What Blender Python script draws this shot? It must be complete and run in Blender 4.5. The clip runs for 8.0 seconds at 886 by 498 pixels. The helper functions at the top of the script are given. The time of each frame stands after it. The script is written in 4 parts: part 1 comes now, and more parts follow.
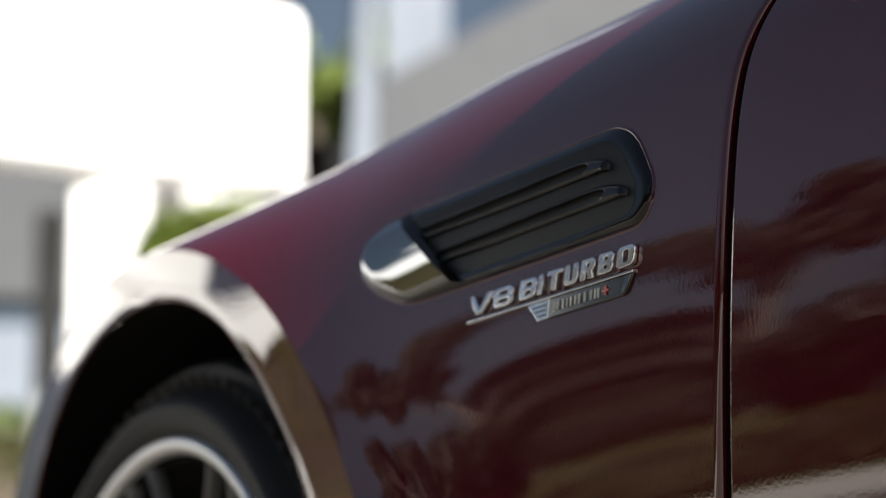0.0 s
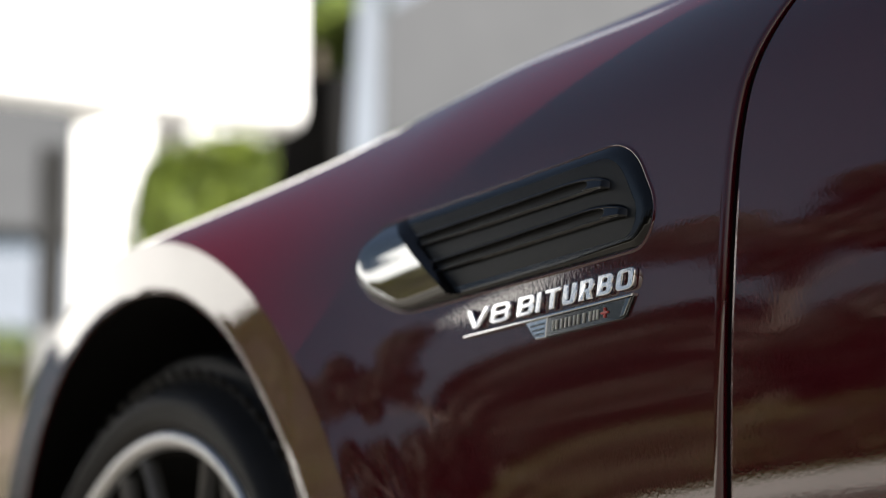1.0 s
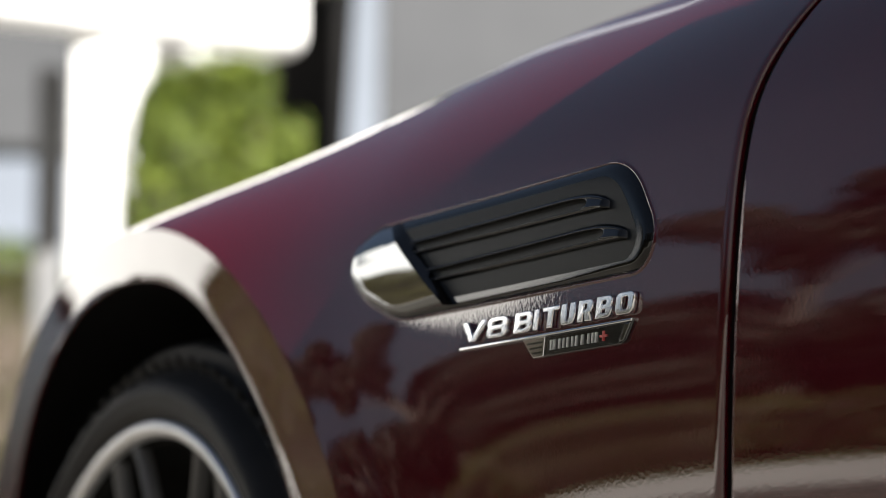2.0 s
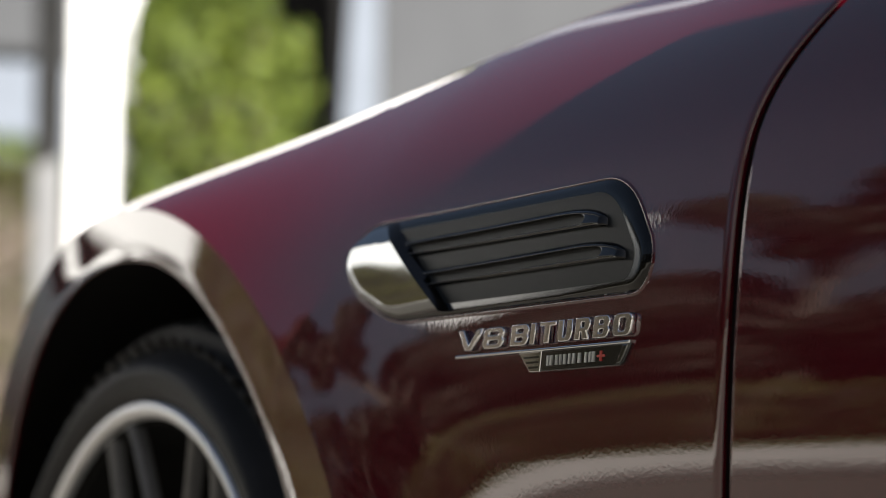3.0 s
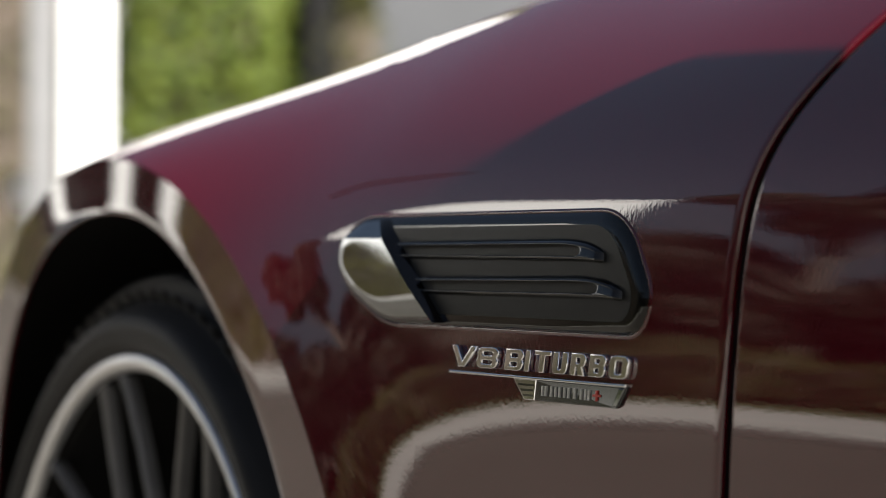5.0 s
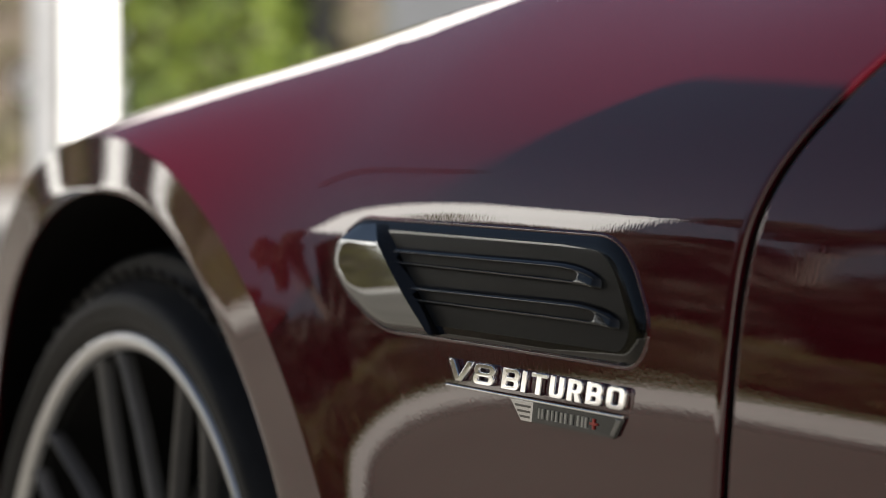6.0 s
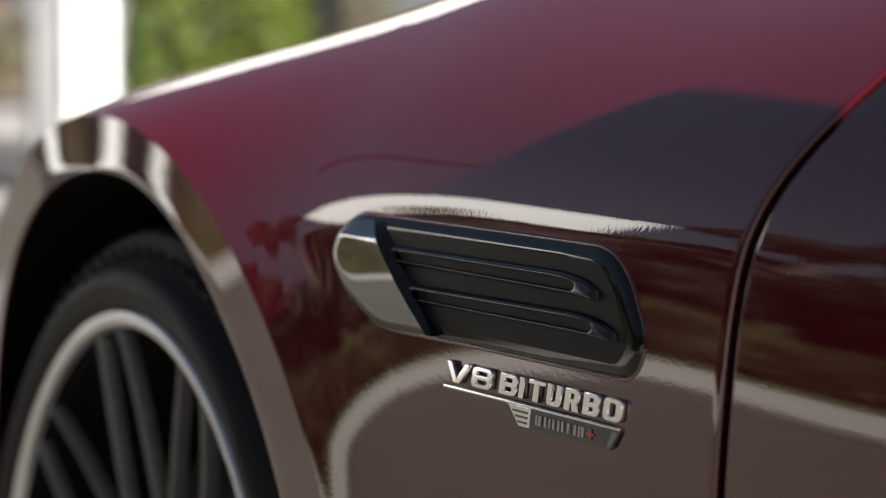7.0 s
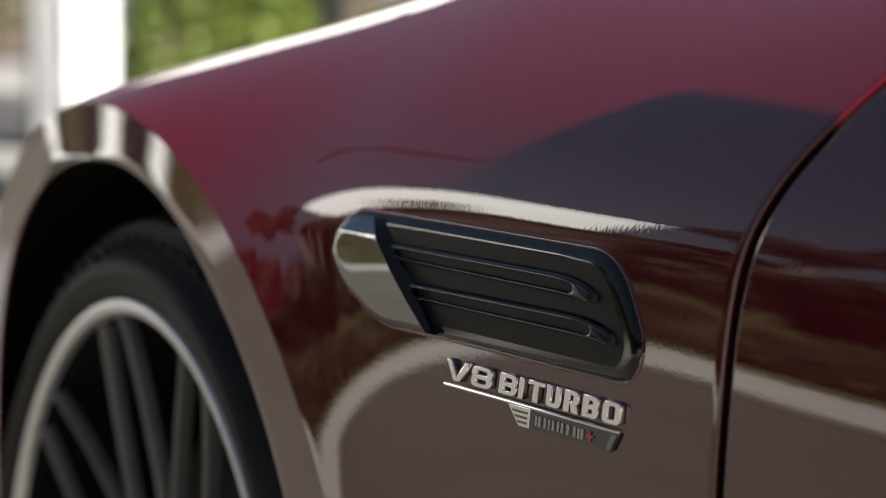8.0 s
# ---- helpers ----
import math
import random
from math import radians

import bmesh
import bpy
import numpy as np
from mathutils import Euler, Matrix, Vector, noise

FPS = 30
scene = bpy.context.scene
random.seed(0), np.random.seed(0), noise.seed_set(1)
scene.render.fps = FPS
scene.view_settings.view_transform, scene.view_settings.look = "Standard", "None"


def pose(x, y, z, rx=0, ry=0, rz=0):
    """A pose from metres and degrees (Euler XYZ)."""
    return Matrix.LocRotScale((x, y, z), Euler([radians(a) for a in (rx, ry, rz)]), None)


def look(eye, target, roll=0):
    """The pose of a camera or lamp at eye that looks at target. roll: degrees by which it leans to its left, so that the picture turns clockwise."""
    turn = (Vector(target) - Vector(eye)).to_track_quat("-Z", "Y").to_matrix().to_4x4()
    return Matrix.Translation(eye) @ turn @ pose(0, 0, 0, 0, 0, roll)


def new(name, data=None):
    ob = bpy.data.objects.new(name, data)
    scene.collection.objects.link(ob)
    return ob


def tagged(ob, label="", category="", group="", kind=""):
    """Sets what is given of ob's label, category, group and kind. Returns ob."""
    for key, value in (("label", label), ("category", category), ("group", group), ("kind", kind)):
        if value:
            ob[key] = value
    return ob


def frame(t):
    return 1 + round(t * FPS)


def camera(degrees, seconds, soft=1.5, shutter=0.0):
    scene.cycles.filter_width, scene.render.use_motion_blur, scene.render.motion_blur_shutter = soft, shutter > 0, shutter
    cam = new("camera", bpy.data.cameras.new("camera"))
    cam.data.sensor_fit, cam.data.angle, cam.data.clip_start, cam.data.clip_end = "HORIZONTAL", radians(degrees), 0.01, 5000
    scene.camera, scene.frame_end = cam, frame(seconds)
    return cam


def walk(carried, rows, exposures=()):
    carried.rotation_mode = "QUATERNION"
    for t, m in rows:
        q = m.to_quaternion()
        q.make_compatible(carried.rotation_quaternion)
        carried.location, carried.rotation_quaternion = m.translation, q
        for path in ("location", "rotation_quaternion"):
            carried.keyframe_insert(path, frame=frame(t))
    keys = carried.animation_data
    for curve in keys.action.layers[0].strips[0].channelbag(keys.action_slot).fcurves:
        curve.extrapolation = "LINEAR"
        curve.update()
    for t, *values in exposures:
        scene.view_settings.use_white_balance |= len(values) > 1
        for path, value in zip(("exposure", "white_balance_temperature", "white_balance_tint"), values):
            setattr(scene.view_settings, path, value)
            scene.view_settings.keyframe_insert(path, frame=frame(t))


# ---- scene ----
cam = camera(19.0, 8.0, soft=0.6)
cam.data.dof.use_dof = True
cam.data.dof.focus_distance = 1.31
cam.data.dof.aperture_fstop = 6.3
PATH = [
    (0, pose(1.1720, -0.6507, 0.3843, 101.471, 0, 62.913) @ pose(0, 0, 0, 0, 0, -0.160)),
    (0.5, pose(1.1661, -0.6445, 0.4114, 100.661, 0, 62.991) @ pose(0, 0, 0, 0, 0, -0.082)),
    (1, pose(1.1575, -0.6382, 0.4390, 99.779, 0, 63.020) @ pose(0, 0, 0, 0, 0, 0.023)),
    (1.5, pose(1.1484, -0.6319, 0.4684, 98.814, 0, 63.043) @ pose(0, 0, 0, 0, 0, 0.143)),
    (1.7, pose(1.1445, -0.6292, 0.4809, 98.400, 0, 63.045) @ pose(0, 0, 0, 0, 0, 0.192)),
    (2.8, pose(1.1290, -0.6180, 0.5508, 95.921, 0, 63.072) @ pose(0, 0, 0, 0, 0, 0.383)),
    (3, pose(1.1290, -0.6173, 0.5635, 95.418, 0, 63.076) @ pose(0, 0, 0, 0, 0, 0.392)),
    (3.5, pose(1.1281, -0.6162, 0.5950, 94.134, 0, 63.065) @ pose(0, 0, 0, 0, 0, 0.364)),
    (4, pose(1.1241, -0.6141, 0.6282, 92.837, 0, 63.034) @ pose(0, 0, 0, 0, 0, 0.292)),
    (4.5, pose(1.1188, -0.6098, 0.6638, 91.507, 0, 63.051) @ pose(0, 0, 0, 0, 0, 0.210)),
    (4.7, pose(1.1156, -0.6076, 0.6781, 90.962, 0, 63.056) @ pose(0, 0, 0, 0, 0, 0.185)),
    (5.8, pose(1.0948, -0.5922, 0.7612, 87.829, 0, 63.136) @ pose(0, 0, 0, 0, 0, 0.194)),
    (6, pose(1.0950, -0.5914, 0.7737, 87.333, 0, 63.166) @ pose(0, 0, 0, 0, 0, 0.191)),
    (6.5, pose(1.0961, -0.5900, 0.8011, 86.221, 0, 63.217) @ pose(0, 0, 0, 0, 0, 0.166)),
    (7, pose(1.0958, -0.5886, 0.8224, 85.345, 0, 63.239) @ pose(0, 0, 0, 0, 0, 0.090)),
    (7.5, pose(1.0961, -0.5879, 0.8376, 84.707, 0, 63.257) @ pose(0, 0, 0, 0, 0, -0.051)),
    (8, pose(1.0989, -0.5886, 0.8488, 84.239, 0, 63.283) @ pose(0, 0, 0, 0, 0, -0.252)),
]
walk(cam, PATH)
scene.view_settings.exposure = 1.86

# ================= light =================
SUN_DIR = Vector((0.74, 0.16, 0.65)).normalized()
world = bpy.data.worlds.new("world")
scene.world = world
world.use_nodes = True
wn = world.node_tree
sky = wn.nodes.new("ShaderNodeTexSky")
sky.sky_type = "NISHITA"
sky.sun_disc = False
sky.sun_elevation = math.asin(SUN_DIR.z)
sky.sun_rotation = math.atan2(SUN_DIR.x, SUN_DIR.y)
sky.dust_density = 4.5
wn.nodes["Background"].inputs["Strength"].default_value = 0.0215
haze = wn.nodes.new("ShaderNodeHueSaturation")
haze.inputs["Saturation"].default_value = 0.88
wn.links.new(sky.outputs["Color"], haze.inputs["Color"])
wn.links.new(haze.outputs["Color"], wn.nodes["Background"].inputs["Color"])

sun = new("sun", bpy.data.lights.new("sun", "SUN"))
sun.data.energy = 5.0
sun.data.angle = radians(0.53)
sun.data.color = (1.0, 0.97, 0.93)
sun.matrix_world = look(SUN_DIR * 30, (0, 0, 0))


# ================= materials =================
def shader(name, color, rough=0.5, metal=0.0, coat=0.0, spec=0.5):
    m = bpy.data.materials.new(name)
    m.use_nodes = True
    b = m.node_tree.nodes["Principled BSDF"]
    b.inputs["Base Color"].default_value = (*color, 1)
    b.inputs["Roughness"].default_value = rough
    b.inputs["Metallic"].default_value = metal
    b.inputs["Coat Weight"].default_value = coat
    b.inputs["Coat IOR"].default_value = 1.5
    b.inputs["Coat Roughness"].default_value = 0.015
    b.inputs["Specular IOR Level"].default_value = spec
    return m


def vary(m, scale, dark, light, detail=4.0, bump=0.0, bump_scale=None, dist=0.02, island=False):
    """Colour that wanders between two values, and fine relief."""
    t = m.node_tree
    b = t.nodes["Principled BSDF"]
    co = t.nodes.new("ShaderNodeTexCoord")
    n1 = t.nodes.new("ShaderNodeTexNoise")
    n1.inputs["Scale"].default_value = scale
    n1.inputs["Detail"].default_value = detail
    n2 = t.nodes.new("ShaderNodeTexNoise")
    n2.inputs["Scale"].default_value = scale * 7.3
    n2.inputs["Detail"].default_value = 6
    add = t.nodes.new("ShaderNodeMath")
    add.operation = "MULTIPLY_ADD"
    add.inputs[1].default_value = 0.5
    ramp = t.nodes.new("ShaderNodeValToRGB")
    ramp.color_ramp.elements[0].position = 0.5
    ramp.color_ramp.elements[1].position = 1.0
    ramp.color_ramp.elements[0].color = (*dark, 1)
    ramp.color_ramp.elements[1].color = (*light, 1)
    t.links.new(co.outputs["Object"], n1.inputs["Vector"])
    t.links.new(co.outputs["Object"], n2.inputs["Vector"])
    t.links.new(n2.outputs["Fac"], add.inputs[0])
    half = t.nodes.new("ShaderNodeMath")
    half.operation = "ADD"
    t.links.new(n1.outputs["Fac"], add.inputs[2])
    t.links.new(add.outputs[0], half.inputs[0])
    half.inputs[1].default_value = 0.0
    if island:
        g = t.nodes.new("ShaderNodeNewGeometry")
        k = t.nodes.new("ShaderNodeMath")
        k.operation = "MULTIPLY_ADD"
        k.inputs[1].default_value = 0.7
        k.inputs[2].default_value = -0.35
        t.links.new(g.outputs["Random Per Island"], k.inputs[0])
        t.links.new(k.outputs[0], half.inputs[1])
    t.links.new(half.outputs[0], ramp.inputs["Fac"])
    t.links.new(ramp.outputs["Color"], b.inputs["Base Color"])
    if bump:
        n3 = t.nodes.new("ShaderNodeTexNoise")
        n3.inputs["Scale"].default_value = bump_scale or scale * 20
        n3.inputs["Detail"].default_value = 5
        bp = t.nodes.new("ShaderNodeBump")
        bp.inputs["Strength"].default_value = bump
        bp.inputs["Distance"].default_value = dist
        t.links.new(co.outputs["Object"], n3.inputs["Vector"])
        t.links.new(n3.outputs["Fac"], bp.inputs["Height"])
        t.links.new(bp.outputs["Normal"], b.inputs["Normal"])
    return m


# metallic red lacquer under a clear coat; a trace of orange peel in the coat
PAINT = shader("red_lacquer", (0.058, 0.0018, 0.0060), 0.5, 0.25, 1.0, 0.0)
_t = PAINT.node_tree
_t.nodes["Principled BSDF"].inputs["Coat IOR"].default_value = 1.8
_co = _t.nodes.new("ShaderNodeTexCoord")
_n = _t.nodes.new("ShaderNodeTexNoise")
_n.inputs["Scale"].default_value = 420
_n.inputs["Detail"].default_value = 1
_bp = _t.nodes.new("ShaderNodeBump")
_bp.inputs["Strength"].default_value = 0.03
_bp.inputs["Distance"].default_value = 0.0004
_t.links.new(_co.outputs["Object"], _n.inputs["Vector"])
_t.links.new(_n.outputs["Fac"], _bp.inputs["Height"])
_t.links.new(_bp.outputs["Normal"], _t.nodes["Principled BSDF"].inputs["Coat Normal"])

GLOSS_BLACK = shader("gloss_black_plastic", (0.003, 0.0032, 0.0037), 0.09, 0.0, 0.0, 0.42)
SATIN_BLACK = vary(shader("satin_black_plastic", (0.01, 0.01, 0.01), 0.38, spec=0.11), 40, (0.0040, 0.0043, 0.0047), (0.0065, 0.0069, 0.0074))
HOLLOW = shader("matt_black_plastic", (0.004, 0.004, 0.0042), 0.6, spec=0.1)
CHROME = shader("chrome", (0.80, 0.81, 0.83), 0.05, 1.0)
BADGE_CHROME = shader("badge_chrome", (0.90, 0.90, 0.91), 0.07, 1.0)
CAP_CHROME = shader("smoked_chrome", (0.22, 0.228, 0.235), 0.04, 1.0)
DARK_CHROME = shader("dark_chrome", (0.10, 0.105, 0.11), 0.10, 1.0)
ENAMEL_BLACK = shader("black_enamel", (0.02, 0.021, 0.023), 0.10, 0.0, 1.0)
ENAMEL_RED = shader("red_enamel", (0.45, 0.05, 0.04), 0.3)
PRINT_GREY = shader("printed_silver", (0.42, 0.42, 0.40), 0.4, 0.5)
RUBBER = vary(shader("tyre_rubber", (0.014, 0.014, 0.014), 0.6, spec=0.3), 30, (0.011, 0.011, 0.011), (0.017, 0.017, 0.017), bump=0.15, bump_scale=300, dist=0.001)
LINER = vary(shader("wheel_housing_plastic", (0.006, 0.006, 0.006), 0.9, spec=0.1), 20, (0.004, 0.004, 0.004), (0.008, 0.008, 0.008))
RIM_SILVER = shader("machined_aluminium", (0.82, 0.83, 0.85), 0.42, 1.0)
SPOKE_GREY = vary(shader("dark_wheel_paint", (0.14, 0.14, 0.142), 0.36, 0.4, 0.0), 60, (0.125, 0.125, 0.127), (0.155, 0.155, 0.157))
STEEL = vary(shader("brake_steel", (0.25, 0.25, 0.25), 0.4, 1.0), 80, (0.2, 0.2, 0.2), (0.3, 0.3, 0.3))
WHITE_WALL = vary(shader("white_render", (0.8, 0.8, 0.78), 0.85), 0.8, (0.74, 0.74, 0.72), (0.84, 0.84, 0.82), bump=0.2, bump_scale=60, dist=0.004)
# grey that paints the shaded side of the white porch post
POST_SHADE_GREY = vary(shader("post_shade_grey", (0.15, 0.15, 0.15), 0.6), 3, (0.13, 0.13, 0.13), (0.17, 0.17, 0.17))
# pale render darkened and tinted blue, so the colour carries sky-lit shade
SKYLIT_WALL = vary(shader("skylit_shade_render", (0.15, 0.17, 0.20), 0.8), 0.8, (0.135, 0.153, 0.18), (0.165, 0.187, 0.22), bump=0.2, bump_scale=60, dist=0.004)
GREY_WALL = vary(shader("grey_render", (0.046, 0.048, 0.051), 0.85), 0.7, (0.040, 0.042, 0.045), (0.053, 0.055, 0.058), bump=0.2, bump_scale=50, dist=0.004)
# near black: the shade on the fence and under the house is in this colour
NEAR_BLACK = vary(shader("near_black_boards", (0.008, 0.008, 0.008), 0.85, spec=0.2), 3, (0.005, 0.005, 0.005), (0.012, 0.011, 0.010), bump=0.3, bump_scale=60, dist=0.004)
OPAL = shader("opal_glass", (0.85, 0.85, 0.83), 0.25)
PAVING = vary(shader("pale_paving", (0.165, 0.158, 0.150), 0.85), 0.25, (0.141, 0.135, 0.128), (0.189, 0.181, 0.171), bump=0.3, bump_scale=30, dist=0.01)
DRIVE = vary(shader("brown_paving", (0.078, 0.070, 0.056), 0.85), 0.3, (0.063, 0.057, 0.045), (0.093, 0.083, 0.067), bump=0.3, bump_scale=40, dist=0.01)
KERB = vary(shader("pale_concrete", (0.37, 0.352, 0.32), 0.85), 1.0, (0.32, 0.304, 0.276), (0.42, 0.40, 0.364), bump=0.3, bump_scale=50, dist=0.005)
LAWN = vary(shader("lawn", (0.05, 0.06, 0.02), 0.9), 1.5, (0.035, 0.045, 0.012), (0.07, 0.075, 0.025))
BARK = vary(shader("bark", (0.08, 0.06, 0.045), 0.9), 8, (0.05, 0.04, 0.03), (0.12, 0.09, 0.07), bump=0.6, bump_scale=30, dist=0.02)


def leafy(name, dark, light):
    m = vary(shader(name, light, 0.55, spec=0.3), 1.6, dark, light, island=True)
    b = m.node_tree.nodes["Principled BSDF"]
    b.inputs["Subsurface Weight"].default_value = 0.0
    return m


HEDGE_LEAF = leafy("hedge_leaf", (0.036, 0.058, 0.006), (0.118, 0.150, 0.017))
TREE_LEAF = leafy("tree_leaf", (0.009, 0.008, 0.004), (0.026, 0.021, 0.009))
BRIGHT_LEAF = leafy("bright_leaf", (0.06, 0.09, 0.012), (0.15, 0.19, 0.035))
OLIVE_LEAF = leafy("olive_leaf", (0.042, 0.038, 0.008), (0.098, 0.088, 0.020))
SHRUB_LEAF = leafy("shrub_leaf", (0.028, 0.031, 0.008), (0.078, 0.074, 0.020))


# ================= helpers for meshes =================
def mesh_ob(name, verts, faces, material, smooth=True, parent=None, label=""):
    me = bpy.data.meshes.new(name)
    me.from_pydata([tuple(v) for v in verts], [], faces)
    me.materials.append(material)
    if smooth:
        me.polygons.foreach_set("use_smooth", [True] * len(me.polygons))
    me.update()
    ob = new(name, me)
    if parent is not None:
        ob.parent = parent
    if label:
        tagged(ob, label)
    return ob


def part(name, bm, material, parent, label="", smooth=False):
    bmesh.ops.recalc_face_normals(bm, faces=bm.faces)
    me = bpy.data.meshes.new(name)
    bm.to_mesh(me)
    bm.free()
    me.materials.append(material)
    if smooth:
        me.polygons.foreach_set("use_smooth", [True] * len(me.polygons))
    ob = new(name, me)
    ob.parent = parent
    if label:
        tagged(ob, label)
    return ob


def sheet(name, grid, material, parent=None, label="", flip=False):
    """A smooth sheet from a numpy array (rows, columns, 3)."""
    a, b = grid.shape[:2]
    faces = []
    for i in range(a - 1):
        for j in range(b - 1):
            q = (i * b + j, i * b + j + 1, (i + 1) * b + j + 1, (i + 1) * b + j)
            faces.append(q[::-1] if flip else q)
    return mesh_ob(name, grid.reshape(-1, 3), faces, material, True, parent, label)


def box_bm(sx, sy, sz, bevel=0.0, seg=2, at=(0, 0, 0)):
    bm = bmesh.new()
    bmesh.ops.create_cube(bm, size=1)
    bmesh.ops.scale(bm, vec=(sx, sy, sz), verts=bm.verts)
    if bevel:
        bmesh.ops.bevel(bm, geom=bm.edges[:], offset=bevel, segments=seg, affect="EDGES", profile=0.6)
    bmesh.ops.translate(bm, vec=at, verts=bm.verts)
    return bm


def empty(name, m, label, category, group="", kind=""):
    ob = new(name)
    ob.empty_display_size = 0.1
    ob.matrix_world = m
    return tagged(ob, label, category, group, kind)


# ================= the car's skin =================
def spline(kx, ky, x):
    """Natural cubic spline."""
    kx, ky, x = np.array(kx, float), np.array(ky, float), np.asarray(x, float)
    n, h = len(kx), np.diff(kx)
    A, b = np.zeros((n, n)), np.zeros(n)
    A[0, 0] = A[-1, -1] = 1
    for i in range(1, n - 1):
        A[i, i - 1], A[i, i], A[i, i + 1] = h[i - 1], 2 * (h[i - 1] + h[i]), h[i]
        b[i] = 6 * ((ky[i + 1] - ky[i]) / h[i] - (ky[i] - ky[i - 1]) / h[i - 1])
    m = np.linalg.solve(A, b)
    i = np.clip(np.searchsorted(kx, x) - 1, 0, n - 2)
    t = x - kx[i]
    c1 = (ky[i + 1] - ky[i]) / h[i] - h[i] * (2 * m[i] + m[i + 1]) / 6
    return ky[i] + c1 * t + m[i] / 2 * t**2 + (m[i + 1] - m[i]) / (6 * h[i]) * t**3


CREST_X = [-1.2, -0.85, -0.55, -0.3, -0.05, 0.25, 0.6, 1.4]
CREST_Z = [0.6898, 0.7421, 0.8122, 0.8722, 0.8881, 0.9219, 0.9594, 0.9956]
CREST_Y = [0.1027, 0.1393, 0.1829, 0.2322, 0.2750, 0.2805, 0.2849, 0.2791]
BREAK_X = [-1.5, -0.9, -0.45, -0.32, -0.26, -0.178, -0.12, -0.078, -0.03, 0.03, 0.107, 0.158, 0.3, 1.5]
BREAK_Z = [0.60, 0.64, 0.680, 0.700, 0.712, 0.7200, 0.7225, 0.7230, 0.7232, 0.7234, 0.7236, 0.7238, 0.725, 0.73]
FLARE_C, FLARE_R = (-0.6432, 0.2876), 0.4784      # crease round the wheel arch
LIP_C, LIP_R = (-0.6281, 0.3089), 0.3966         # edge of the wheel arch
WHEEL_C = (-0.617, 0.026, 0.355)
SIDE_Y, SIDE_Z = 0.0335, 0.6249                                   # flank: barrel about its widest line


def flank(z):
    z = np.asarray(z, float)
    u = z - SIDE_Z
    return SIDE_Y + u**2 / np.where(u > 0, 1.111, 1.3784) - 0.797 * np.maximum(-u, 0) ** 3


def flare_y(co, si):
    """How far out the crease stands, by the cosine and sine of its place on the arch."""
    return 0.028 - 0.012 * co - 0.007 * si + 0.034 * np.maximum(-co - 0.1, 0) ** 2


def lip_point(a):
    r = LIP_R - 0.0235 * math.cos(2 * a)
    return (LIP_C[0] + r * math.cos(a), 0.0349 + 0.0050 * math.cos(a) - 0.0174 * math.sin(a) + 0.034 * max(-math.cos(a) - 0.1, 0) ** 2, LIP_C[1] + r * math.sin(a))


def pulled(x, y, z):
    """The flank drawn out to the flare's crease."""
    y = y + 0.6 * np.maximum(-0.72 - x, 0)          # the nose draws in
    rho = np.hypot(x - FLARE_C[0], z - FLARE_C[1])
    d = np.maximum(rho - FLARE_R, 0)
    k = np.clip((0.7042 - z) / 0.1084, 0, 1)
    reach = 0.0542 + 0.0260 * k * k * (3 - 2 * k)   # wider below the shoulder
    w = np.exp(-((d / reach) ** (0.98 + 0.096 * k)))
    y = y + 0.0012 * np.tanh((x + 0.10) / 0.16) * np.exp(-((np.maximum(x, 0) / 0.14) ** 2)) * np.clip((0.720 - z) / 0.06, 0, 1)     # a slight twist below the vent
    return y + (flare_y((x - FLARE_C[0]) / rho, (z - FLARE_C[1]) / rho) - y) * w


BREAK_FINE = np.linspace(-1.5, 1.5, 601)
BREAK_LINE = spline(BREAK_X, BREAK_Z, BREAK_FINE)


def skin(x, s, low=0.22):
    """A point of the car's side: s from 0 (sill) by 0.5 (shoulder) to 1 (crest)."""
    x, s, low = np.broadcast_arrays(np.asarray(x, float), np.asarray(s, float), np.asarray(low, float))
    zc, yc = spline(CREST_X, CREST_Z, x), spline(CREST_X, CREST_Y, x)
    zj = np.minimum(np.interp(x, BREAK_FINE, BREAK_LINE), zc - 0.05)
    yj, sl = flank(zj), (zj - SIDE_Z) / 0.5555
    n, D = np.hypot(sl, 1), np.hypot(yc - yj, zc - zj)
    t = np.clip(s * 2 - 1, 0, 1)
    a, b = 0.35 * D, 0.19 * D
    p1y, p1z, p2y, p2z = yj + sl / n * a, zj + a / n, yc - 0.98 * b, zc - 0.196 * b
    by = yj * (1 - t) ** 3 + 3 * p1y * t * (1 - t) ** 2 + 3 * p2y * t * t * (1 - t) + yc * t**3
    bz = zj * (1 - t) ** 3 + 3 * p1z * t * (1 - t) ** 2 + 3 * p2z * t * t * (1 - t) + zc * t**3
    sz = low + (zj - low) * np.clip(s * 2, 0, 1)
    z = np.where(s < 0.5, sz, bz)
    y = np.where(s < 0.5, flank(sz), by)
    return np.stack([x, pulled(x, y, z), z], -1)


def skin_above(x, low, rows):
    """The section above a height, in the same number of steps."""
    q = skin(x, np.linspace(0, 1, 800))
    k = np.searchsorted(q[:, 2], low)
    L = np.concatenate([[0], np.cumsum(np.linalg.norm(np.diff(q[k:], axis=0), axis=1))])
    z = np.interp(rows * L[-1], L, q[k:, 2])
    z[0] = low
    y = np.interp(z, q[:, 2], q[:, 1])
    return np.stack([np.full(len(rows), x), y, z], -1)


def side(x, z):
    """The flank's y at a place below the shoulder."""
    return pulled(np.asarray(x, float), flank(np.asarray(z, float)), np.asarray(z, float))


SEAM_Z = [0.20, 0.40, 0.519, 0.593, 0.633, 0.675, 0.703, 0.725, 0.745, 0.765, 0.785, 0.81, 0.84, 0.88, 0.95]
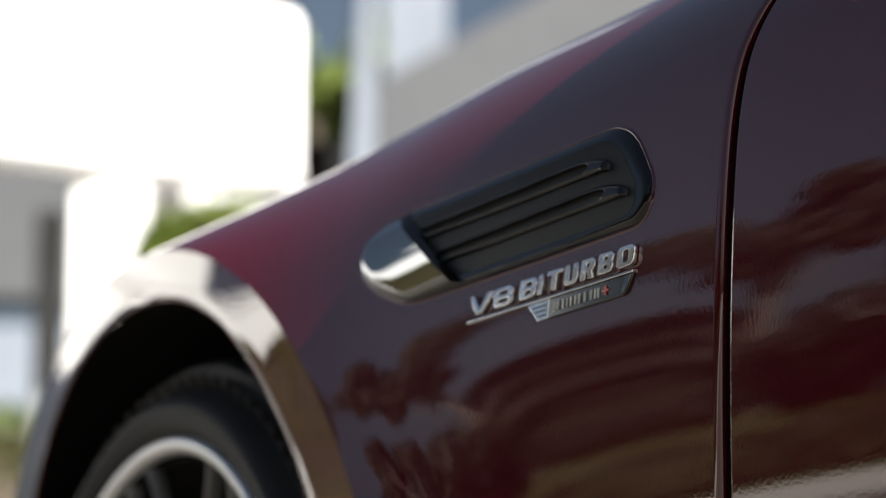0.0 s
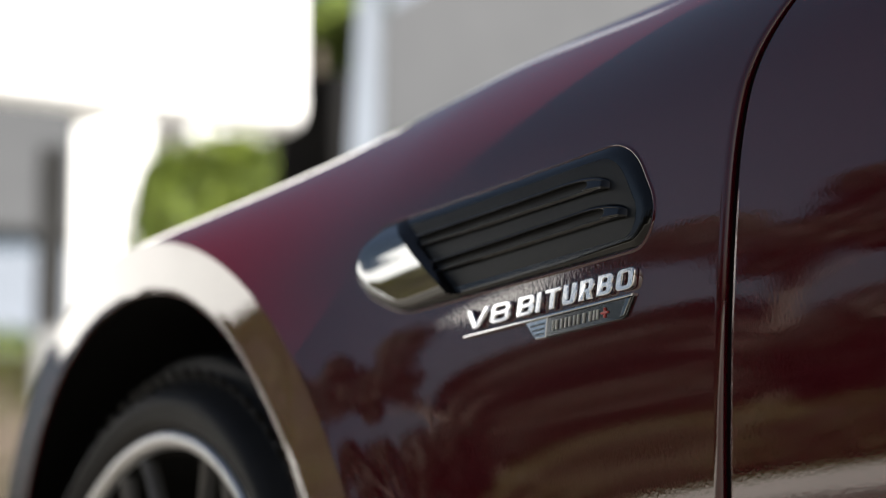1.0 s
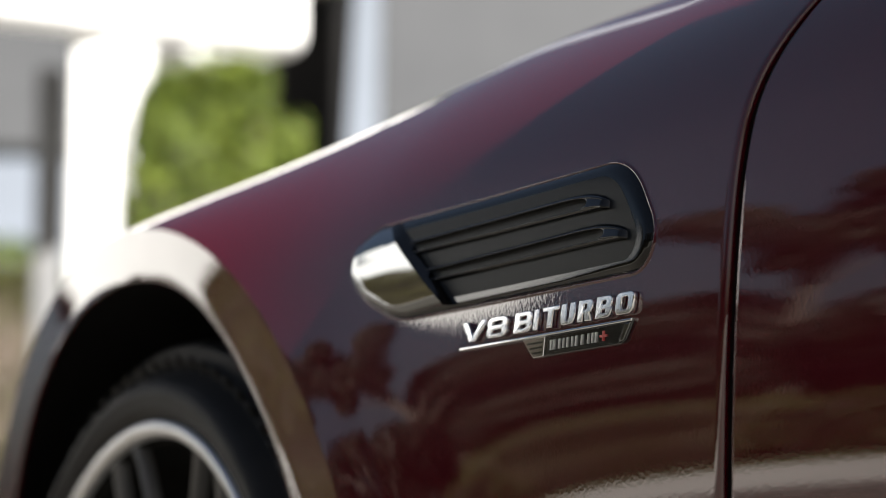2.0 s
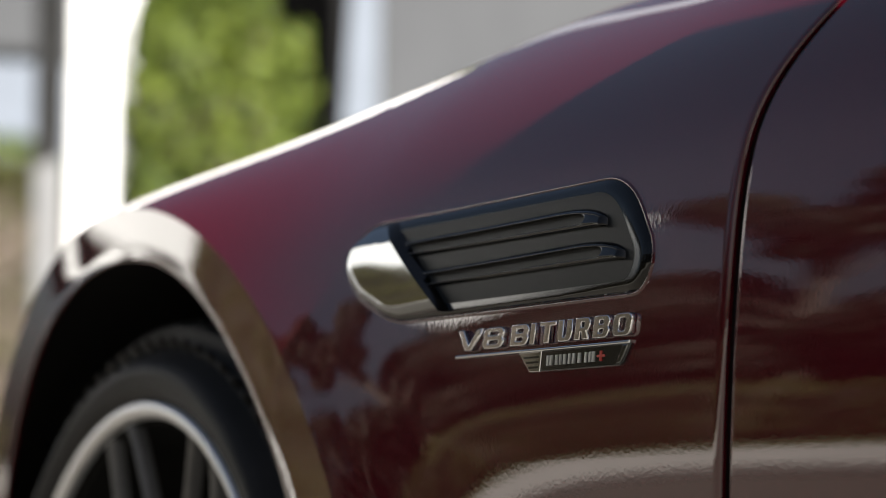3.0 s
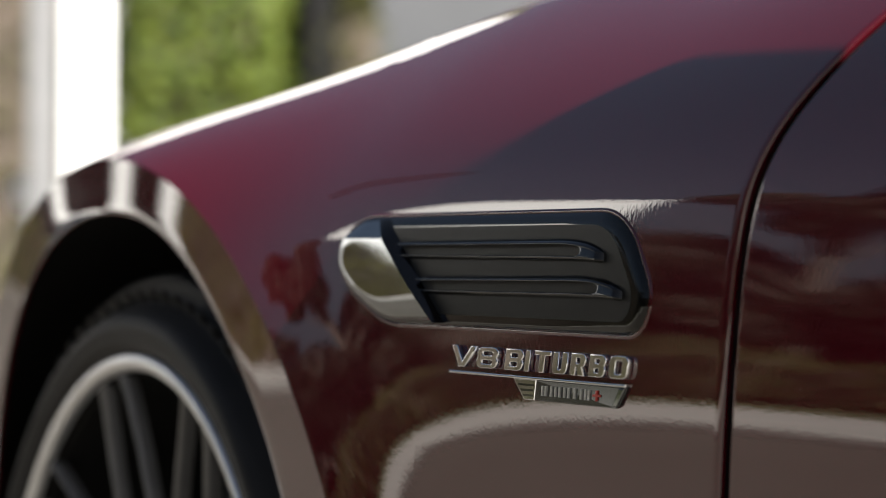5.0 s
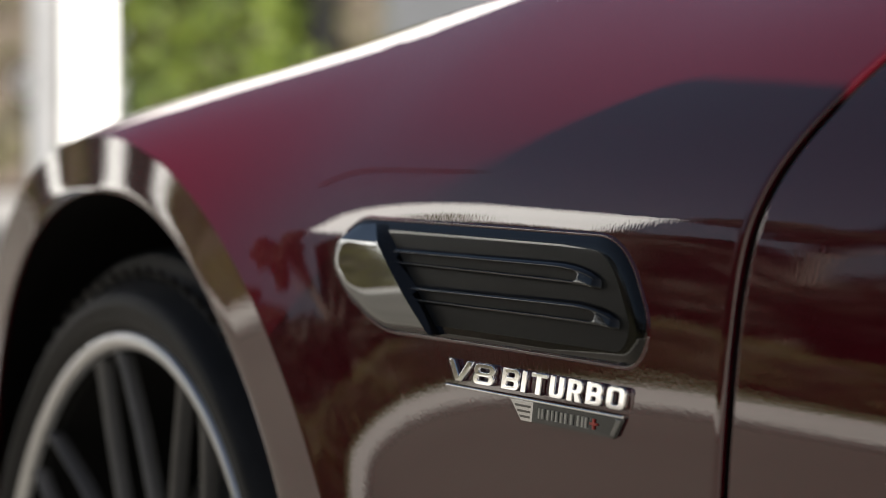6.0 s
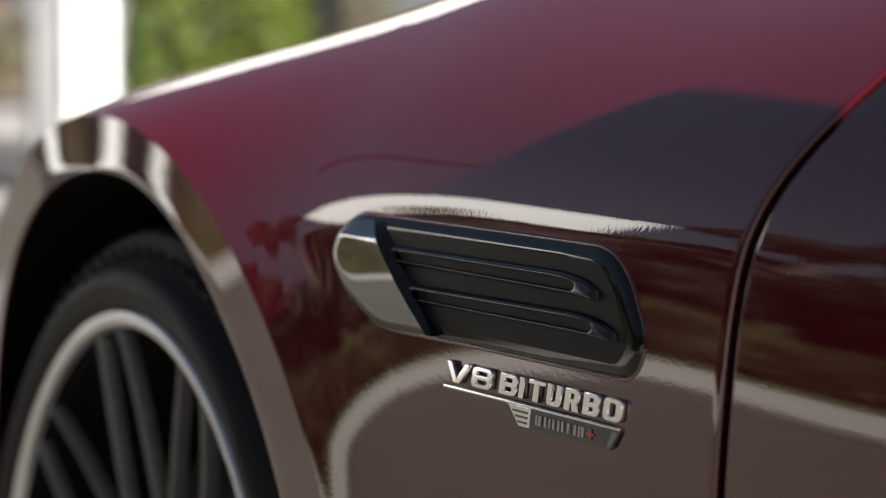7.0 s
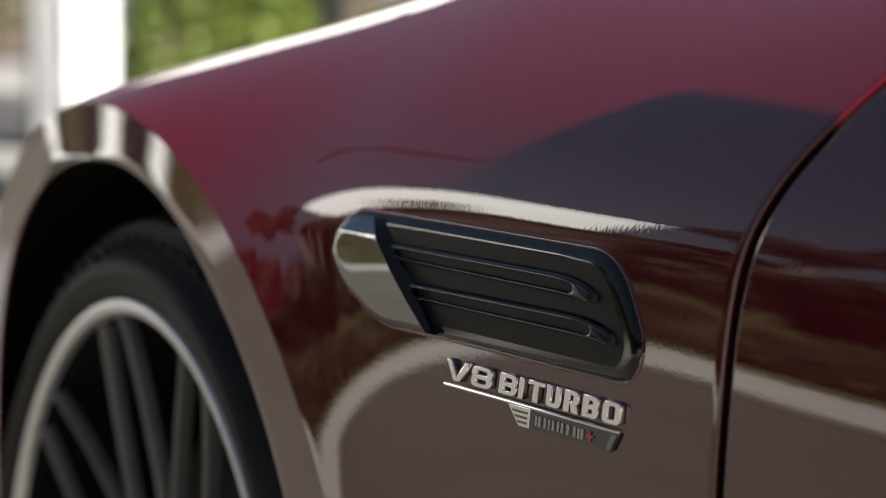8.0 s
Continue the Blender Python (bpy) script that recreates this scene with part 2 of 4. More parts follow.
SEAM_X = [0.03, 0.085, 0.113, 0.125, 0.129, 0.131, 0.132, 0.1347, 0.140, 0.149, 0.161, 0.177, 0.200, 0.231, 0.286]


def seam(z):
    return np.interp(z, np.linspace(0.2, 0.95, 151), spline(SEAM_Z, SEAM_X, np.linspace(0.2, 0.95, 151)))


def loop_offset(poly, d):
    """Closed outline moved inwards by d (outline runs anticlockwise in x, z)."""
    p = np.array(poly)
    t = np.roll(p, -1, 0) - np.roll(p, 1, 0)
    t /= np.linalg.norm(t, axis=1)[:, None]
    return p + d * np.stack([-t[:, 1], t[:, 0]], 1)


def rounded(points, n=10):
    """Closed outline through corners (x, z, radius), anticlockwise."""
    out = []
    m = len(points)
    for i in range(m):
        p, a, b = (np.array(points[j % m][:2]) for j in (i, i - 1, i + 1))
        r = points[i][2]
        u, v = (a - p) / np.linalg.norm(a - p), (b - p) / np.linalg.norm(b - p)
        half = math.acos(np.clip(u @ v, -1, 1)) / 2
        cut = r / math.tan(half)
        c = p + (u + v) / np.linalg.norm(u + v) * r / math.sin(half)
        s, e = p + u * cut - c, p + v * cut - c
        a0, a1 = math.atan2(s[1], s[0]), math.atan2(e[1], e[0])
        d = (a1 - a0 + math.pi) % (2 * math.pi) - math.pi
        out += [c + r * np.array([math.cos(a0 + d * k / n), math.sin(a0 + d * k / n)]) for k in range(n + 1)]
    out = np.array(out)
    # even steps along the outline
    q = np.vstack([out, out[:1]])
    L = np.concatenate([[0], np.cumsum(np.linalg.norm(np.diff(q, axis=0), axis=1))])
    s = np.linspace(0, L[-1], 161)[:-1]
    return np.stack([np.interp(s, L, q[:, 0]), np.interp(s, L, q[:, 1])], 1)


VENT = rounded([(-0.2060, 0.6628, 0.100), (0.0790, 0.6628, 0.0170), (0.0335, 0.7215, 0.050), (-0.2480, 0.7215, 0.045), (-0.2720, 0.7105, 0.016), (-0.2685, 0.6920, 0.016), (-0.2480, 0.6785, 0.060)], 14)


car = empty("car", pose(0, 0, 0), "dark red metallic sports car parked on pale paving", "car")
ROWS = np.concatenate([np.linspace(0, 0.36, 22)[:-1], np.linspace(0.36, 0.5, 60)[:-1], np.linspace(0.5, 0.7, 40)[:-1], np.linspace(0.7, 1, 24)])
EVEN = np.linspace(0, 1, len(ROWS))

# fender: columns follow the flare's crease, the last one the door gap
ang = np.linspace(0, math.pi, 110)
cols = np.unique(np.round(np.concatenate([
    np.linspace(-1.45, FLARE_C[0] - FLARE_R, 12), FLARE_C[0] + FLARE_R * np.cos(ang),
    np.linspace(-0.36, -0.02, 130), [FLARE_C[0] + FLARE_R]]), 5))
grid = []
for x in cols:
    k = 1 - ((x - FLARE_C[0]) / FLARE_R) ** 2
    if k > 1e-4:
        low = FLARE_C[1] + FLARE_R * math.sqrt(k)
        a, b = skin_above(x, low, EVEN), skin(x, ROWS, low)
        # the steps of the flank take over where the crease is low
        m = np.clip((x + 0.40) / 0.12, 0, 1)
        z = a[:, 2] * (1 - m) + b[:, 2] * m
        q = skin(x, np.linspace(0, 1, 800))
        grid.append(np.stack([np.full(len(z), x), np.interp(z, q[:, 2], q[:, 1]), z], -1))
    else:
        grid.append(skin(x, ROWS, max(0.22, FLARE_C[1] - (abs(x - FLARE_C[0]) - FLARE_R))))
for k in np.linspace(0, 1, 50)[1:]:
    x = np.full(len(ROWS), -0.02)
    for _ in range(6):
        z = skin(x, ROWS)[:, 2]
        x = -0.02 + (seam(z) - 0.0062 + 0.02) * k
    grid.append(skin(x, ROWS))
last = grid[-1]
for dx, dy in ((0.0013, 0.0004), (0.0021, 0.0012), (0.0026, 0.0026), (0.0027, 0.0040)):     # rolled edge into the gap
    grid.append(last + np.array([dx, dy, 0]))
GAP_FRONT = grid[-1]
grid = np.array(grid)
# the pocket that takes the vent
q = np.vstack([VENT, VENT[:1]])
seg = q[1:] - q[:-1]
near = (grid[..., 0] > -0.31) & (grid[..., 0] < 0.08) & (grid[..., 2] > 0.65) & (grid[..., 2] < 0.73)
pts = grid[near][:, [0, 2]]
rel = pts[:, None] - q[None, :-1]
k = np.clip((rel * seg).sum(-1) / np.maximum((seg**2).sum(-1), 1e-12), 0, 1)
dist = np.linalg.norm(rel - k[..., None] * seg, axis=-1).min(1)
crossing = ((q[None, :-1, 1] > pts[:, None, 1]) != (q[None, 1:, 1] > pts[:, None, 1])) & (
    pts[:, None, 0] < q[None, :-1, 0] + (pts[:, None, 1] - q[None, :-1, 1]) / np.where(seg[None, :, 1] == 0, 1e-9, seg[None, :, 1]) * seg[None, :, 0])
within = crossing.sum(1) % 2 == 1
deep = np.where(within, 0.009 * np.clip((dist - 0.0036) / 0.003, 0, 1), 0)
moved = grid[near]
moved[:, 1] += deep
grid[near] = moved
sheet("front_fender", grid, PAINT, car, "dark red lacquered front fender with flared wheel arch", flip=True)

# door: from the gap backwards
grid = []
for dx, dy in ((-0.0031, 0.0048), (-0.0030, 0.0034), (-0.0025, 0.0018), (-0.0015, 0.0006), (0, 0)):
    x = np.full(len(ROWS), 0.15)
    for _ in range(6):
        x = seam(skin(x, ROWS)[:, 2]) + 0.0066
    grid.append(skin(x, ROWS) + np.array([dx, dy, 0]))
GAP_BACK = grid[0]
x0 = grid[-1][:, 0]
for k in np.linspace(0, 1, 70)[1:] ** 1.8:
    grid.append(skin(x0 + (1.40 - x0) * k, ROWS))
sheet("door", np.array(grid), PAINT, car, "dark red lacquered car door", flip=True)

# black lining and seal in the gap
DEEP = np.array([0, 0.024, 0])
sheet("door_seal", np.array([GAP_FRONT, GAP_FRONT + DEEP, GAP_BACK + DEEP, GAP_BACK]), LINER, car, "matt black rubber door seal")

# flared band between the crease and the arch's edge, rolled in under it
th = np.linspace(math.radians(-20), math.radians(200), 160)
SWELL_A = np.radians(np.linspace(-20, 200, 56))
SWELL_K = 0.036 + 0.046 * np.tanh((np.degrees(SWELL_A) - 52.5) / 8.0)
band = []
for inset, curve in ((0, 0), (0.03, 0.0), (0.12, 0.0), (0.25, 0.0), (0.4, 0.0), (0.6, 0.0), (0.78, 0.0), (0.86, 0.03), (0.91, 0.12), (0.95, 0.3), (0.98, 0.6), (1.0, 1.0)):
    row = []
    for a in th:
        o = np.array([FLARE_C[0] + FLARE_R * math.cos(a), float(flare_y(math.cos(a), math.sin(a))), FLARE_C[1] + FLARE_R * math.sin(a)])
        i = np.array(lip_point(a))
        swell = float(np.interp(a, SWELL_A, SWELL_K)) * inset * math.hypot(o[0] - i[0], o[2] - i[2])
        row.append((o[0] + (i[0] - o[0]) * inset, o[1] + (i[1] - o[1]) * curve - swell * (1 - curve), o[2] + (i[2] - o[2]) * inset))
    band.append(row)
for dr, dy in ((0.0015, 0.0015), (0.001, 0.004), (-0.001, 0.007)):          # rolled under the lip
    row = []
    for a in th:
        i = lip_point(a)
        row.append((i[0] - dr * math.cos(a), i[1] + dy, i[2] - dr * math.sin(a)))
    band.append(row)
sheet("arch_flare", np.array(band), PAINT, car, "glossy flared lip round the wheel arch")

# wheel housing
turns = np.linspace(0, 2 * math.pi, 90)
shell = [[(lip_point(a)[0], lip_point(a)[1] + 0.006, max(lip_point(a)[2], 0.02)) for a in turns]]
for rad, y in ((LIP_R + 0.03, 0.09), (LIP_R + 0.03, 0.40), (0.02, 0.42)):
    shell.append([(LIP_C[0] + rad * math.cos(a), y, max(LIP_C[1] + rad * math.sin(a), 0.02)) for a in turns])
sheet("wheel_housing", np.array(shell), LINER, car)

# bonnet, with a narrow gap to the fender, over to the far side; far flank and tail close the shell
xs_h = np.linspace(-1.45, 0.25, 60)
hood = []
for x in xs_h:
    p = skin(x, np.array([1.0]))[0]
    e = np.concatenate([[0.006, 0.007], np.linspace(0.012, 1.68 - 2 * (p[1] - 0.2), 26)])
    half = (1.68 - 2 * (p[1] - 0.2)) / 2
    rise = 0.055 - 0.06 * float(np.clip((x + 0.55) / 0.35, 0, 1))          # flatter towards the screen
    row = [(x, p[1] + q, p[2] + rise * (1 - ((q - half) / half) ** 2) + (-0.01 if k == 0 else 0)) for k, q in enumerate(e)]
    hood.append(row)
sheet("bonnet", np.array(hood), PAINT, car, "dark red lacquered bonnet", flip=True)
far = []
for x in np.linspace(-1.45, 1.40, 40):
    q = skin(x, np.linspace(0, 1, 24))
    far.append(np.stack([q[:, 0], 1.95 - q[:, 1], q[:, 2]], -1))
sheet("far_flank", np.array(far), PAINT, car)
top = np.array([[(x, skin(x, 1.0)[1] + k, skin(x, 1.0)[2] + 0.02 * math.sin(k * 2)) for k in np.linspace(0, 1.95 - 2 * float(skin(x, 1.0)[1]), 8)] for x in np.linspace(0.26, 1.40, 10)])
sheet("cockpit_cover", top, SATIN_BLACK, car)
for xe in (-1.45, 1.40):
    q = skin(xe, np.linspace(0, 1, 24))
    sheet("end_panel", np.array([[(xe, p[1] + k * (1.95 - 2 * p[1]), p[2]) for k in np.linspace(0, 1, 6)] for p in q]), PAINT, car)


# unseen stand-in for the door mirror on a short stalk; outline shapes the fender's shadow
SHADER_OUTLINE = [(0.084, 0.835, 0.03), (0.1245, 0.990, 0.25), (0.1675, 1.130, 0.10), (0.164, 1.200, 0.05), (0.170, 1.285, 0.03), (0.02, 1.30, 0.05), (-0.05, 0.99, 0.06), (-0.06, 0.835, 0.04)]


def shader_shell(x0, x1, inset0, inset1):
    o = rounded([(y, z, r) for y, z, r in SHADER_OUTLINE])
    rows = []
    for x, d in ((x0, 0.06), (x0, inset0), (x0 + 0.004, 0.0), (x1 - 0.02, 0.0), (x1, inset1), (x1 + 0.012, inset1 + 0.03), (x1 + 0.015, 0.055)):
        q = loop_offset(o, d)
        rows.append(np.stack([np.full(len(q), x), q[:, 0], q[:, 1]], -1))
    # closed across both faces, so no sun passes through
    for at in (0, len(rows)):
        q = rows[0 if at == 0 else -1]
        rows.insert(at, np.repeat(q.mean(0)[None], len(q), 0))
    g = np.array(rows)
    return np.concatenate([g, g[:, :1]], 1)


shade_caster = sheet("mirror_stand_in", shader_shell(0.392, 0.414, 0.004, 0.012), PAINT, car, "unseen stand-in for the door mirror, shaped to shade the fender")
bm = bmesh.new()
bmesh.ops.create_cone(bm, cap_ends=True, segments=20, radius1=0.020, radius2=0.014, depth=0.16)
bmesh.ops.rotate(bm, cent=(0, 0, 0), matrix=Matrix.Rotation(radians(78), 3, "X"), verts=bm.verts)
bmesh.ops.translate(bm, vec=(0.40, 0.19, 0.965), verts=bm.verts)
part("stalk", bm, GLOSS_BLACK, shade_caster, "black stalk of the unseen shade caster", True)

# ================= side vent =================
def ring_loft(name, outline, profile, material, parent, label=""):
    """Rings from (inset, proud) steps round an outline that lies on the flank."""
    rows = []
    for inset, proud in profile:
        q = loop_offset(outline, inset)
        base = side(q[:, 0], q[:, 1]) if inset < -0.001 else vent_base(q[:, 0], q[:, 1])
        rows.append(np.stack([q[:, 0], base - proud, q[:, 1]], -1))
    g = np.array(rows)
    g = np.concatenate([g, g[:, :1]], 1)
    return sheet(name, g, material, parent, label, flip=True)


def vent_base(x, z):
    """Where the vent meets the fender."""
    return pulled(x, flank(z), np.asarray(z, float))


def patch(name, outline, height, material, parent, label="", nx=90, nz=14, rim=None):
    """A domed plate over an outline: height(d, x, z) from the distance to its rim."""
    p = np.array(outline)
    rim = p if rim is None else np.array(rim)
    w = np.vstack([rim, rim[:1]])
    x0, x1 = p[:, 0].min(), p[:, 0].max()
    xs = (x0 + x1) / 2 - np.cos(np.linspace(0.03, math.pi - 0.03, nx)) * (x1 - x0) / 2
    q = np.vstack([p, p[:1]])
    rows = []
    v = (1 - np.cos(np.linspace(0, math.pi, nz))) / 2
    for x in xs:
        hits = []
        for a, b in zip(q[:-1], q[1:]):
            if (a[0] - x) * (b[0] - x) <= 0 and a[0] != b[0]:
                hits.append(a[1] + (b[1] - a[1]) * (x - a[0]) / (b[0] - a[0]))
        lo, hi = min(hits), max(hits)
        z = lo + (hi - lo) * v
        pts = np.stack([np.full(nz, x), z], 1)
        seg = w[1:] - w[:-1]
        rel = pts[:, None] - w[None, :-1]
        k = np.clip((rel * seg).sum(-1) / np.maximum((seg**2).sum(-1), 1e-12), 0, 1)
        d = np.linalg.norm(rel - k[..., None] * seg, axis=-1).min(1)
        rows.append(np.stack([pts[:, 0], vent_base(pts[:, 0], z) - height(d, pts[:, 0], z), z], -1))
    return sheet(name, np.array(rows), material, parent, label, flip=True)


def shoulder(d, x, z):
    """The vent's pillow: it rolls up from the rim, broadly at its rear end and briefly along the foot."""
    rear = np.clip((x + 0.02) / 0.06, 0, 1)
    up = np.clip((z - 0.663) / 0.058, 0, 1)
    wide = (0.0024 + 0.0042 * up) * (1 - rear) + (0.0048 + 0.0070 * up) * rear
    return 0.0003 + 0.0027 * (1 - (1 - np.clip(d / wide, 0, 1)) ** 2.3)


vent = new("side_vent")
vent.parent = car
tagged(vent, "gloss black fender vent with two fins and chrome cap")
ring_loft("vent_surround", VENT, ((-0.0022, -0.0005), (-0.0013, 0.0006), (-0.0004, 0.0008), (0.0003, 0.0004), (0.0006, -0.003)), PAINT, vent, "rolled lacquered edge round the vent")
patch("vent_frame", VENT, shoulder, GLOSS_BLACK, vent, "gloss black vent frame with a rolled shoulder", 220, 56)
CUT_T, CUT_B = (-0.2160, 0.7205), (-0.1350, 0.6630)


def cut_x(z):
    return CUT_B[0] + (CUT_T[0] - CUT_B[0]) * (z - CUT_B[1]) / (CUT_T[1] - CUT_B[1])


def clip_outline(poly, side_sign, shift=0.0, taper=0.0):
    """The part of an outline on one side of the slanting cut."""
    out = []
    q = np.vstack([poly, poly[:1]])
    f = lambda p: side_sign * (p[0] - cut_x(p[1]) - shift - taper * (p[1] - CUT_B[1]) / (CUT_T[1] - CUT_B[1]))
    for a, b in zip(q[:-1], q[1:]):
        fa, fb = f(a), f(b)
        if fa >= 0:
            out.append(a)
        if fa * fb < 0:
            out.append(a + (b - a) * fa / (fa - fb))
    return np.array(out)


IN = loop_offset(VENT, 0.0062)
IN[:, 0] -= 0.006 * np.clip((IN[:, 0] + 0.02) / 0.06, 0, 1)
cap = clip_outline(loop_offset(VENT, 0.0022), -1, -0.001, -0.009)


def cap_rise(x, z):
    """How proud the cap stands: a shallow barrel, its top a facet that leans back."""
    return 0.0036 + 0.10 * (z - 0.690) - 0.5 * (z - 0.690) ** 2 / 0.20 - 0.42 * np.maximum(z - 0.7095, 0) + 0.066 * (x + 0.258)


patch("chrome_cap", cap, lambda d, x, z: 0.0004 + 0.0012 * (1 - np.exp(-d / 0.0008)) + cap_rise(x, z) * (1 - np.exp(-d / 0.0018)), CAP_CHROME, vent, "polished smoked chrome cap at the vent's tip", 90, 60, loop_offset(VENT, 0.0014))
step = clip_outline(clip_outline(loop_offset(VENT, 0.0016), -1, 0.0012), 1, -0.0014, -0.009)


def step_rise(d, x, z):
    """The wedge falls from the cap's edge to the plate."""
    wide = 0.0026 + 0.009 * (z - CUT_B[1]) / (CUT_T[1] - CUT_B[1])
    k = np.clip((x - cut_x(z) - 0.0012) / wide + 1, 0, 1)
    return (0.0015 + cap_rise(x, z)) * (1 - k) + 0.0026 * k


patch("cap_step", step, step_rise, GLOSS_BLACK, vent, "", 60, 24)
plate = clip_outline(IN, 1, 0.0)
patch("vent_plate", plate, lambda d, x, z: shoulder(d, x, z) + 0.00012, SATIN_BLACK, vent, "satin black vent plate", 160, 40, VENT)


def fin(z_root, z_tip, x_tip, name):
    """A long blade with a hollow along it, from under the cap to a rounded tip."""
    x_root = cut_x(z_root) - 0.002
    xs = np.concatenate([np.linspace(x_root, x_tip - 0.05, 40), x_tip - 0.05 + 0.05 * np.sin(np.linspace(0, math.pi / 2, 80))[1:]])
    half = 0.0062
    prof = [(-1.0, -0.0030), (-0.95, -0.0012), (-0.84, 0.0006), (-0.68, 0.0017), (-0.58, 0.0021), (-0.52, 0.0021), (-0.48, 0.0016), (-0.45, 0.0002), (-0.42, -0.0010), (-0.30, -0.0013), (-0.15, -0.0014),
            (0.0, -0.0014), (0.15, -0.0014), (0.30, -0.0013), (0.40, -0.0010), (0.43, 0.0004), (0.45, 0.0022), (0.49, 0.0030), (0.55, 0.0031), (0.68, 0.0026), (0.84, 0.0012), (0.95, -0.0010), (1.0, -0.0030)]
    rows = []
    for x in xs:
        k = (x - x_root) / (x_tip - x_root)
        low = z_root + (z_tip - z_root) * k - half * (0.84 + 0.16 * k)
        # the upper edge sweeps down to the lower one at the tip
        end = np.clip((x - x_tip + 0.048) / 0.048, 0, 1)
        tall = 2 * half * (0.84 + 0.16 * k) * (0.22 + 0.78 * math.sqrt(max(1 - end**2.2, 0)))
        fade = np.clip((x_tip - x) / 0.004, 0, 1) ** 0.5
        row = []
        for v, h in prof:
            close = 0.0
            if abs(v) < 0.47:
                # the hollow ends in a half round before the tip
                stop = x_tip - 0.0265 + 0.007 * math.sqrt(max(1 - (v / 0.47) ** 2, 0))
                close = np.clip((x - stop) / 0.0012 + 0.5, 0, 1)
            solid = 0.0030 - 0.0010 * v - 0.0052 * abs(v) ** 6
            hh = h + (solid - h) * max(close, end**5)
            hh = 0.0006 + (hh + 0.0030) * fade
            z = low + tall * (v + 1) / 2
            row.append((x, float(vent_base(x, z)) - hh, z))
        rows.append(row)
    ob = sheet(name, np.array(rows), GLOSS_BLACK, vent, "gloss black hollow fin", flip=True)
    # the floor of the hollow is matt
    ob.data.materials.append(HOLLOW)
    n, stop = len(prof) - 1, x_tip - 0.0205
    for i, p in enumerate(ob.data.polygons):
        if 8 <= i % n <= 13 and p.center.x < stop:
            p.material_index = 1
    return ob


fin(0.7029, 0.7030, 0.0215, "fin")
fin(0.6842, 0.6852, 0.0415, "fin")


# ================= badge =================
badge = new("badge")
badge.parent = car
tagged(badge, "chrome lettering badge with dark plate on the fender")
LETTER_BASE, LETTER_H = 0.6424, 0.0109
SPANS = (("V", -0.1269, -0.0990), ("8", -0.0990, -0.0758), ("B", -0.0697, -0.0500), ("I", -0.0495, -0.0432), ("T", -0.0408, -0.0230),
         ("U", -0.0222, -0.0063), ("R", -0.0050, 0.0108), ("B", 0.0126, 0.0293), ("O", 0.0313, 0.0499))
SLANT = 0.16


def box_path(x0, x1, z0, z1, r, turns=(1, 1, 1, 1)):
    """A rectangle in letter units with rounded corners where turns is 1, from the lower left, anticlockwise."""
    rx, rz = r
    out = []
    for k, (cx, cz) in enumerate(((x0, z0), (x1, z0), (x1, z1), (x0, z1))):
        if not turns[k]:
            out.append((cx, cz))
            continue
        mx, mz = cx + (rx if cx == x0 else -rx), cz + (rz if cz == z0 else -rz)
        for i in range(5):
            a = math.pi * (1 + k / 2 + i / 8)
            out.append((mx + rx * math.cos(a), mz + rz * math.sin(a)))
    return out


def glyph(ch, s):
    """Closed outlines of a broad block letter in a unit box; s: an upright's width."""
    t, h = 0.21, 0.115                     # a level stroke's height, half of the middle one
    r, q = (0.24, 0.26), (0.10, 0.11)
    if ch == "I":
        return [box_path(0, 1, 0, 1, (0, 0), (0, 0, 0, 0))]
    if ch == "V":
        return [[(0.5 - s * 0.62, 0), (0.5 + s * 0.62, 0), (1, 1), (1 - s * 1.1, 1), (0.5, 0.27), (s * 1.1, 1), (0, 1)]]
    if ch == "T":
        return [[(0.5 - s / 2, 0), (0.5 + s / 2, 0), (0.5 + s / 2, 1 - t), (1, 1 - t), (1, 1), (0, 1), (0, 1 - t), (0.5 - s / 2, 1 - t)]]
    if ch == "U":
        outer = box_path(0, 1, 0, 1, r, (1, 1, 0, 0))
        inner = box_path(s, 1 - s, t, 1, q, (1, 1, 0, 0))
        return [outer[:-2] + [(1, 1), (1 - s, 1)] + inner[:-2][::-1] + [(s, 1), (0, 1)]]
    if ch == "O":
        return [box_path(0, 1, 0, 1, r), box_path(s, 1 - s, t, 1 - t, q)]
    waist = [(1.0, 0.60), (0.95, 0.53), (0.95, 0.47), (1.0, 0.40)]
    low_hole, top_hole = box_path(s, 1 - s, t, 0.5 - h, (0.06, 0.06)), box_path(s, 1 - s, 0.5 + h, 1 - t, (0.06, 0.06))
    if ch == "R":
        right = box_path(0, 1, 0.36, 1, r, (0, 1, 1, 0))
        return [[(0, 0), (s, 0), (s, 0.36), (0.46, 0.36), (1 - s * 1.15, 0), (1, 0), (0.78, 0.38)] + right[2:-1] + [(0, 1)], box_path(s, 1 - s, 0.36 + t * 0.9, 1 - t, (0.06, 0.06))]
    outer = box_path(0, 1, 0, 1, r, (ch == "8", 1, 1, ch == "8"))
    k = 5 if ch == "8" else 1
    path = outer[:k + 5] + waist[::-1] + outer[k + 5:k + 10] + outer[k + 10:]
    if ch == "8":
        path += [(1 - a, b) for a, b in waist]
    return [path, low_hole, top_hole]


